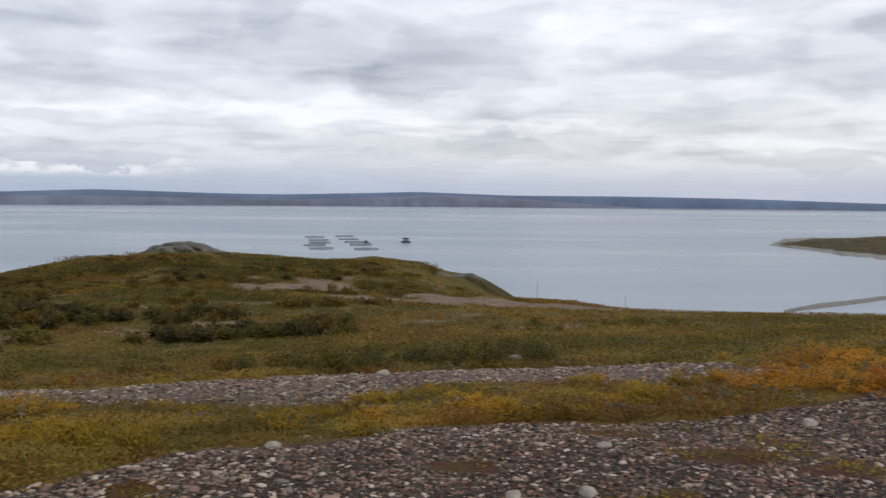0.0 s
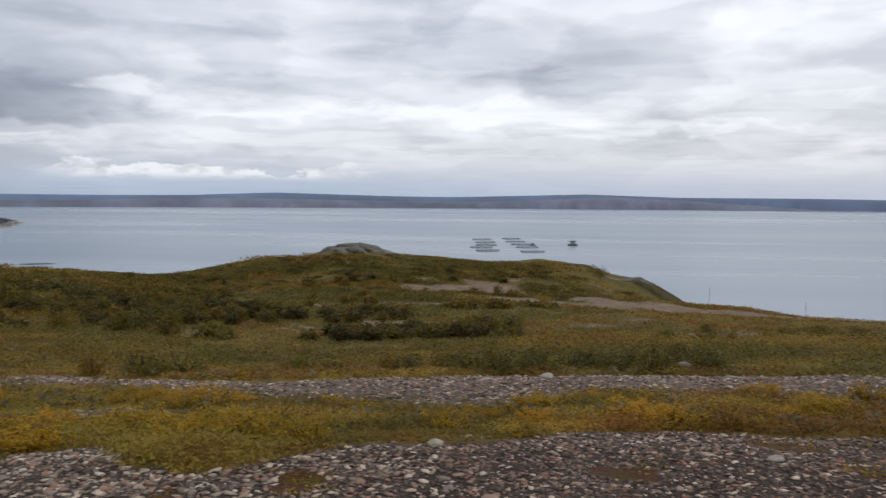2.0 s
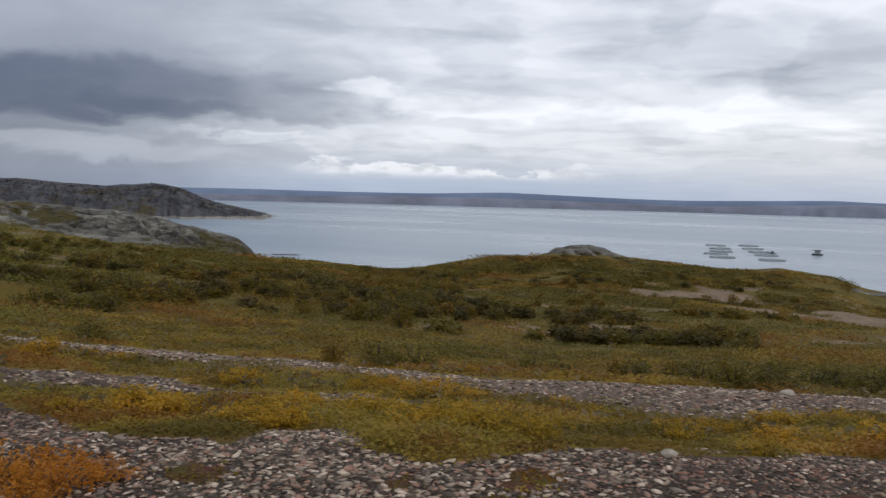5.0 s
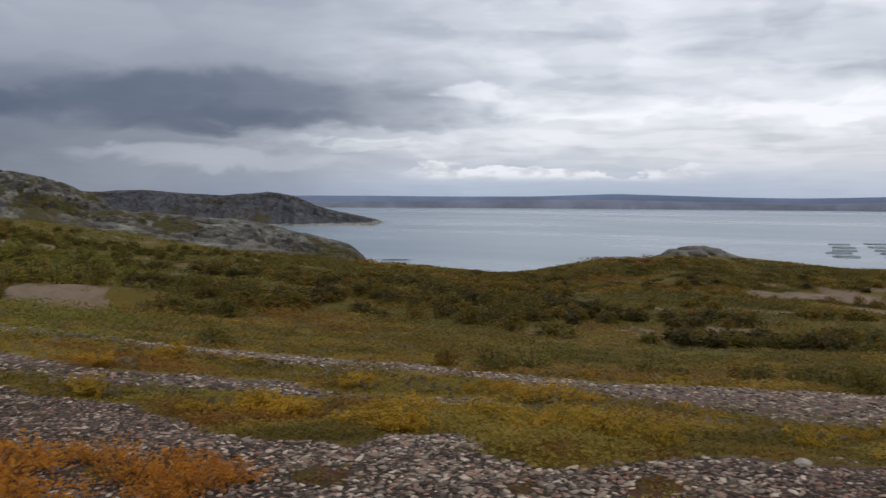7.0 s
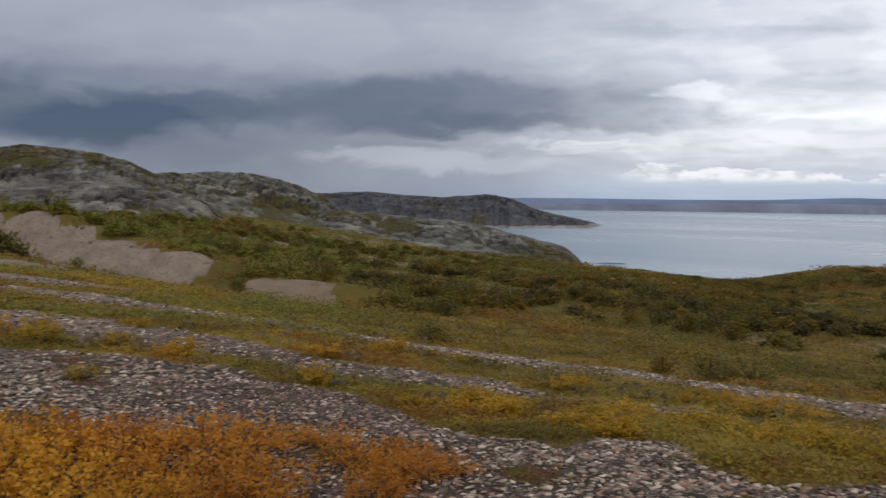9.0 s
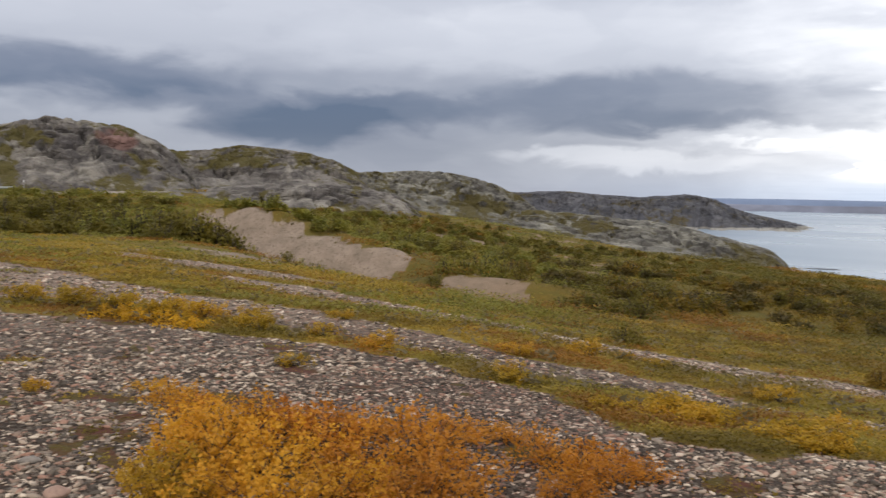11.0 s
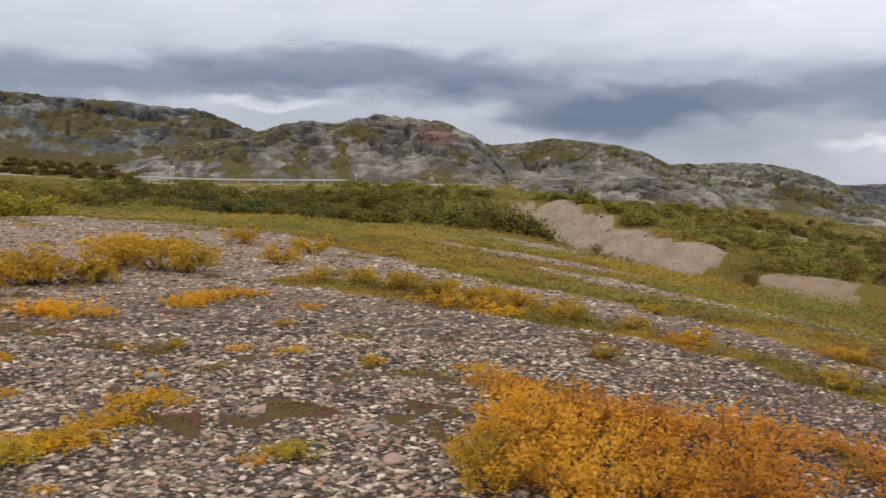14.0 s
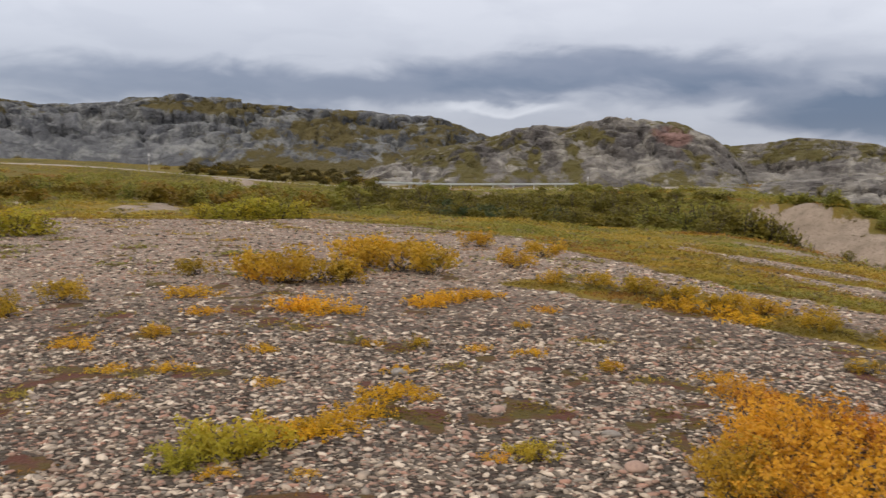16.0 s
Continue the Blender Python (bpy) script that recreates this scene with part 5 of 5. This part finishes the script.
def build_heath():
    rng = np.random.default_rng(3)
    # low mats on the stony top and between the bands
    x, y = scatter(rng, 62000, -34, 121, 4.6, 34, 0)
    az, r = polar(x, y)
    st = stony(x, y)
    edge = np.interp(az, np.array(EDGE)[:, 0], np.array(EDGE)[:, 1])
    edge = np.where(strips(x, y) > 0.3, 0.0, edge)
    keep = (st < rng.uniform(0.05, 0.5, len(x))) & (rng.uniform(0, 1, len(x)) < np.where(r < edge, 0.16, 1.0))
    x, y, r, az, edge = x[keep], y[keep], r[keep], az[keep], edge[keep]
    tone = 1.55 * fbm(x / 1.3, y / 1.3, 4, 61) - 0.06 * (1 - smooth(az, 40, 55)) + rng.normal(0, 0.045, len(x)) + 0.12 * smooth(r, 13, 18) - 0.22 * smooth(r, 18, 26) * (1 - smooth(az, 45, 65)) + 0.08 * smooth(az, 40, 60) - np.where(r < edge, 0.15, 0)
    lump = np.clip(0.30 + 1.5 * fbm(x / 0.9, y / 0.9, 3, 63), 0.02, 1.2)
    high = (0.015 + 0.125 * lump) * np.where(r < edge, 0.45, 1.0) * (1 - 0.5 * smooth(az, 30, 48))
    leaf, wide = 0.015 + 0.0012 * r, 0.045 + 0.006 * r
    for key, mat, sel, label in (
            ("heath_mat", M_MUSTARD, (tone > -0.12) & (tone < 0.38), "mustard-yellow low heath mat"),
            ("heath_mat", M_OLIVE, tone <= -0.12, "olive-green low heath mat"),
            ("heath_mat", M_RUST, tone >= 0.38, "rust-coloured low heath mat")):
        me = tuft_mesh(key, x[sel], y[sel], rng, mat, 20, 1.1 * leaf[sel], wide[sel], high[sel])
        tagged(new(key, me), label, "heath", kind="stuff")
    # the wide heath below
    x, y = scatter(rng, 38000, -34, 121, 14, 128, 0.5)
    kx, ky = scatter(rng, 11000, -8, 42, 78, 130, 1.5)
    x, y = np.concatenate([x, kx]), np.concatenate([y, ky])
    az, r = polar(x, y)
    keep = (stony(x, y) < 0.3) & (sandy(x, y) < 0.3)
    x, y, r, az = x[keep], y[keep], r[keep], az[keep]
    bare = fbm(x / 4, y / 4, 3, 66)
    on_rock = ((az > 12.8) & (az < 18.6) & (r > 121)) | ((az > -5.4) & (az < 0.6) & (r > 118))
    rd = np.array(ROAD)[::-1]
    by_road = (az > 73) & (az < 124) & (r > np.interp(az, rd[:, 0], rd[:, 1]) - 4.5)
    keep = (bare < 0.33) & ~on_rock & ~by_road
    x, y, r, az = x[keep], y[keep], r[keep], az[keep]
    sunny = smooth(az, 50, 68) * (1 - smooth(r, 36, 48))
    tone = 1.25 * fbm(x / 6, y / 6, 4, 65) + rng.normal(0, 0.03, len(x)) - 0.12 * smooth(r, 60, 110) * smooth(az, -2, 8) + 0.2 * sunny + 0.24 * (1 - smooth(az, -4, 8)) * smooth(r, 34, 60)
    tone = np.where(sunny > 0.5, np.minimum(tone, 0.29), tone)
    lump = np.clip(0.30 + 1.3 * fbm(x / 4, y / 4, 3, 67), 0.03, 1.2)
    leaf, wide, high = 0.032 + 0.0014 * r, 0.12 + 0.005 * r, (0.06 + 0.42 * lump) * (1 - 0.7 * (1 - smooth(az, 2, 9)) * smooth(r, 50, 70)) * (1 - 0.6 * sunny) * (0.3 + 0.7 * smooth(r, 19, 34))
    inland = az + rng.normal(0, 4, len(az)) > 49
    for mat, sel, label in (
            (M_SALLOW, (tone < 0.16) & inland, "yellow-green heath with dwarf willow"),
            (M_GREEN, (tone < -0.10) & ~inland, "green leafy heath with dwarf willow"),
            (M_OLIVE, (tone >= -0.10) & (tone < 0.16) & ~inland, "olive-brown heath"),
            (M_MUSTARD, (tone >= 0.16) & (tone < 0.30), "mustard-yellow heath"),
            (M_RUST, tone >= 0.30, "rust-brown heath")):
        me = tuft_mesh("heath", x[sel], y[sel], rng, mat, 22, 1.0 * leaf[sel], wide[sel], high[sel])
        tagged(new("heath", me), label, "heath", kind="stuff")
    # dry grass here and there
    x, y = scatter(rng, 2600, -30, 118, 8, 60, 0)
    ok = stony(x, y) < 0.4
    x, y = x[ok], y[ok]
    r = np.hypot(x, y)
    me = tuft_mesh("dry_grass", x, y, rng, M_STRAW, 8, 0.05 + 0.002 * r, 0.04 + 0.003 * r, 0.12 + 0 * r, 2.0)
    tagged(new("dry_grass", me), "sparse straw-coloured dry grass", "grass", kind="stuff")


build_pebbles()
build_boulders()
build_shrubs()
build_willows()
build_heath()


# ---------------------------------------------------------------- road, rail, posts
M_ASPHALT = plain("pale_gravel_surface", (0.34, 0.285, 0.235), 0.9, var=0.3, scale=0.6)
M_RAIL = plain("galvanised_steel", (0.42, 0.44, 0.42), 0.5, 0.2, var=0.15, scale=2)
M_WOOD = plain("weathered_pole_wood", (0.3, 0.285, 0.265), 0.9, var=0.4, scale=4)
M_WHITE = plain("white_marker_paint", (0.5, 0.5, 0.48), 0.6, var=0.15)


def box_mesh(name, sx, sy, sz, mat, bevel=0.02, z0=0.0):
    bm = bmesh.new()
    bmesh.ops.create_cube(bm, size=1.0, matrix=Matrix.Translation((0, 0, z0 + sz / 2)) @ Matrix.Diagonal((sx, sy, sz, 1)))
    bmesh.ops.bevel(bm, geom=bm.edges[:], offset=bevel, segments=1, affect="EDGES")
    me = bpy.data.meshes.new(name)
    bm.to_mesh(me)
    bm.free()
    me.materials.append(mat)
    return me


def rod_mesh(name, r0, r1, h, mat, sides=8):
    bm = bmesh.new()
    bmesh.ops.create_cone(bm, cap_ends=True, segments=sides, radius1=r0, radius2=r1, depth=h, matrix=Matrix.Translation((0, 0, h / 2)))
    me = bpy.data.meshes.new(name)
    bm.to_mesh(me)
    bm.free()
    me.materials.append(mat)
    return me


def ring_mesh(name, R, r, mat, nu=40, nv=8):
    u, v = np.meshgrid(np.linspace(0, 2 * np.pi, nu, endpoint=False), np.linspace(0, 2 * np.pi, nv + 1), indexing="ij")
    p = np.stack([(R + r * np.cos(v)) * np.cos(u), (R + r * np.cos(v)) * np.sin(u), r * np.sin(v)], -1).reshape(-1, 3)
    return mesh_np(name, p, grid_faces(nu, nv + 1, wrap=True), mat)


def build_road():
    n = len(ROAD_X)
    tx, ty = np.gradient(ROAD_X), np.gradient(ROAD_Y)
    L = np.hypot(tx, ty)
    nx, ny = -ty / L, tx / L
    rows = []
    for off, dz in ((-3.2, -0.25), (-3.0, 0.0), (0, 0.05), (3.0, 0.0), (3.2, -0.25)):
        rows.append(np.stack([ROAD_X + nx * off, ROAD_Y + ny * off, ROAD_Z + dz + 0.05], -1))
    v = np.stack(rows, 1).reshape(-1, 3)
    tagged(new("road", mesh_np("road", v, grid_faces(n, 5), M_ASPHALT)), "narrow pale gravel road below the rocks", "road", kind="structure")
    # steel guard rail on the near side
    rail = tagged(new("guard_rail"), "pale galvanised steel guard rail beside the road", "guard rail")
    az, r = polar(ROAD_X, ROAD_Y)
    sel = np.where((az > 82.0) & (az < 94.6))[0]
    side = -1.0 if np.hypot(ROAD_X[80] - nx[80] * 3, ROAD_Y[80] - ny[80] * 3) < r[80] else 1.0
    px, py, pz = (ROAD_X + side * nx * 2.8)[sel], (ROAD_Y + side * ny * 2.8)[sel], ROAD_Z[sel]
    prof = ((0.0, 0.52), (0.05, 0.57), (0.0, 0.62), (0.05, 0.67), (0.0, 0.72))
    v = np.stack([np.stack([px + side * nx[sel] * d, py + side * ny[sel] * d, pz + h], -1) for d, h in prof], 1).reshape(-1, 3)
    part("beam", mesh_np("beam", v, grid_faces(len(sel), len(prof)), M_RAIL, smooth_shade=False), None, rail)
    post = box_mesh("post", 0.10, 0.10, 0.75, M_RAIL, 0.01)
    for i in range(0, len(sel), 4):
        ob = part("post", post, None, rail)
        ob.matrix_world = pose(px[i] - side * nx[sel][i] * 0.08, py[i] - side * ny[sel][i] * 0.08, pz[i] - 0.02)


def marker(az, r, h, label):
    x, y = place(az, r)
    base = tagged(new("marker_post"), label, "marker post", "marker posts")
    base.matrix_world = pose(float(x), float(y), ground_at(x, y) - 0.05)
    shaft = part("shaft", rod_mesh("shaft", 0.07, 0.06, h, M_WOOD), None, base)
    ob = part("band", rod_mesh("band", 0.085, 0.085, 0.25, M_WHITE), None, shaft, "white reflective band")
    ob.location = (0, 0, h - 0.35)


def utility_pole(az, r, top):
    x, y = place(az, r)
    z = ground_at(x, y)
    base = tagged(new("utility_pole"), "slender weathered wooden pole on the slope", "pole", "poles down the slope")
    base.matrix_world = pose(float(x), float(y), z - 0.3)
    h = top - z + 0.3
    shaft = part("shaft", rod_mesh("shaft", 0.045, 0.03, h, M_WOOD, 10), None, base)
    part("cap", rod_mesh("cap", 0.07, 0.04, 0.12, M_RAIL, 10), None, shaft, "grey metal cap").location = (0, 0, h)


# ---------------------------------------------------------------- fish farm on the water
M_COLLAR = plain("dark_plastic_pipe", (0.15, 0.17, 0.175), 0.5)
M_NET = plain("grey_netting", (0.45, 0.48, 0.49), 0.8)
M_HULL = plain("dark_hull_paint", (0.05, 0.06, 0.07), 0.5)
M_HOUSE = plain("grey_deckhouse_paint", (0.28, 0.30, 0.31), 0.6)


def fish_cage(az, r):
    base = tagged(new("fish_cage"), "round floating fish cage with netted rail", "fish cage", "fish cages")
    R = 12.5
    for rad, nm in ((R, "outer_collar"), (R - 0.8, "inner_collar")):
        ob = part(nm, ring_mesh(nm, rad, 0.2, M_COLLAR), None, base)
        ob.location = (0, 0, 0.1)
    part("handrail", ring_mesh("handrail", R - 0.4, 0.09, M_COLLAR), None, base).location = (0, 0, 1.15)
    u = np.linspace(0, 2 * np.pi, 49)[:-1]
    ring = [np.stack([np.cos(u) * (R - 0.5), np.sin(u) * (R - 0.5), 0 * u + h], -1) for h in (0.15, 0.5, 0.85, 1.15)]
    v = np.stack(ring, 1).reshape(-1, 3)
    net = mesh_np("net", v, grid_faces(48, 4, wrap=True)[::2], M_NET, smooth_shade=False)
    part("net", net, None, base, "grey jump net")
    st = rod_mesh("stanchion", 0.07, 0.07, 1.1, M_COLLAR, 6)
    for k in range(12):
        ob = part("stanchion", st, None, base)
        ob.location = ((R - 0.4) * math.cos(k * math.pi / 6), (R - 0.4) * math.sin(k * math.pi / 6), 0.1)
    x, y = place(az, r)
    base.matrix_world = pose(float(x), float(y), SEA + 0.05)
    return base


def build_fish_farm():
    def dist(el):
        return 55.0 / math.tan(radians(el))

    first = fish_cage(7.95, dist(2.62))
    for az, el in ((7.7, 2.80), (7.65, 2.97), (7.95, 3.12), (7.55, 3.32), (6.1, 2.56), (5.85, 2.74), (5.45, 2.92), (5.1, 3.09), (4.75, 3.36)):
        x, y = place(az, dist(el))
        copy_thing(first, pose(float(x), float(y), SEA + 0.05, 0, 0, az * 31))
    # feed barge
    x, y = place(2.3, dist(2.93))
    barge = tagged(new("feed_barge"), "dark feed barge with a grey deckhouse", "barge")
    barge.matrix_world = pose(float(x), float(y), SEA, 0, 0, 8)
    part("hull", box_mesh("hull", 11, 7, 2.4, M_HULL, 0.4, -0.6), None, barge)
    house = part("deckhouse", box_mesh("deckhouse", 5.5, 5, 3.2, M_HOUSE, 0.1, 1.8), None, barge)
    part("roof", box_mesh("roof", 8.6, 6.2, 0.7, M_HULL, 0.1, 5.0), None, barge, "dark overhanging flat roof")
    part("mast", rod_mesh("mast", 0.12, 0.07, 3.0, M_HULL), None, barge).location = (1.5, 0, 5.7)
    for k in (-1.6, 0, 1.6):
        w = part("window", box_mesh("window", 0.9, 0.06, 0.8, M_COLLAR, 0.01, 3.6), None, house, "dark window pane")
        w.location = (k, -2.52, 0)
    # feed pipe from the barge to the cages
    ax, ay = place(4.7, dist(2.95))
    pipe = tagged(new("feed_pipe"), "dark floating feed pipe between barge and cages", "pipe")
    n = 30
    pts = [(ax + (x - ax) * t, ay + (y - ay) * t, SEA + 0.45) for t in np.linspace(0, 0.93, n)]
    tv, tf = tubes([pts], 0.7, 0.7)
    part("hose", mesh_np("hose", np.array(tv), np.array(tf), M_HULL), None, pipe)
    # work boat at the cages
    bx, by = place(4.75, dist(2.96))
    boat = tagged(new("work_boat"), "small dark work boat moored at the cages", "boat")
    boat.matrix_world = pose(float(bx), float(by), SEA, 0, 0, 20)
    part("hull", box_mesh("hull", 7, 2.6, 1.5, M_HULL, 0.35, -0.4), None, boat)
    cabin = part("cabin", box_mesh("cabin", 2.2, 2.0, 2.0, M_HULL, 0.15, 1.0), None, boat)
    for k in (-0.55, 0.55):
        part("window", box_mesh("window", 0.7, 0.05, 0.6, M_COLLAR, 0.01, 1.9), None, cabin, "dark window pane").location = (k, -1.02, 0)
    # low skerry in the bay
    sx, sy = place(34.2, dist(3.95))
    bm = bmesh.new()
    bmesh.ops.create_icosphere(bm, subdivisions=4, radius=1.0)
    for v in bm.verts:
        v.co = Vector((v.co.x * 12, v.co.y * 3.5, v.co.z * 0.7)) * (1 + 0.3 * noise.noise(v.co * 2.5))
    me = bpy.data.meshes.new("skerry")
    bm.to_mesh(me)
    bm.free()
    me.materials.append(M_HULL)
    ob = new("skerry", me)
    ob.matrix_world = pose(float(sx), float(sy), SEA + 0.05, 0, 0, 34)
    tagged(ob, "low dark skerry awash in the bay", "rock")


build_road()
marker(107.9, 103.5, 2.2, "weathered marker post at the road side")
marker(92.2, 108.5, 2.2, "weathered marker post before the rocks")
marker(81.3, 112, 1.6, "short pale marker post by the road")
utility_pole(-5.9, 150, -12.4)
utility_pole(-11.3, 150, -14.2)
build_fish_farm()
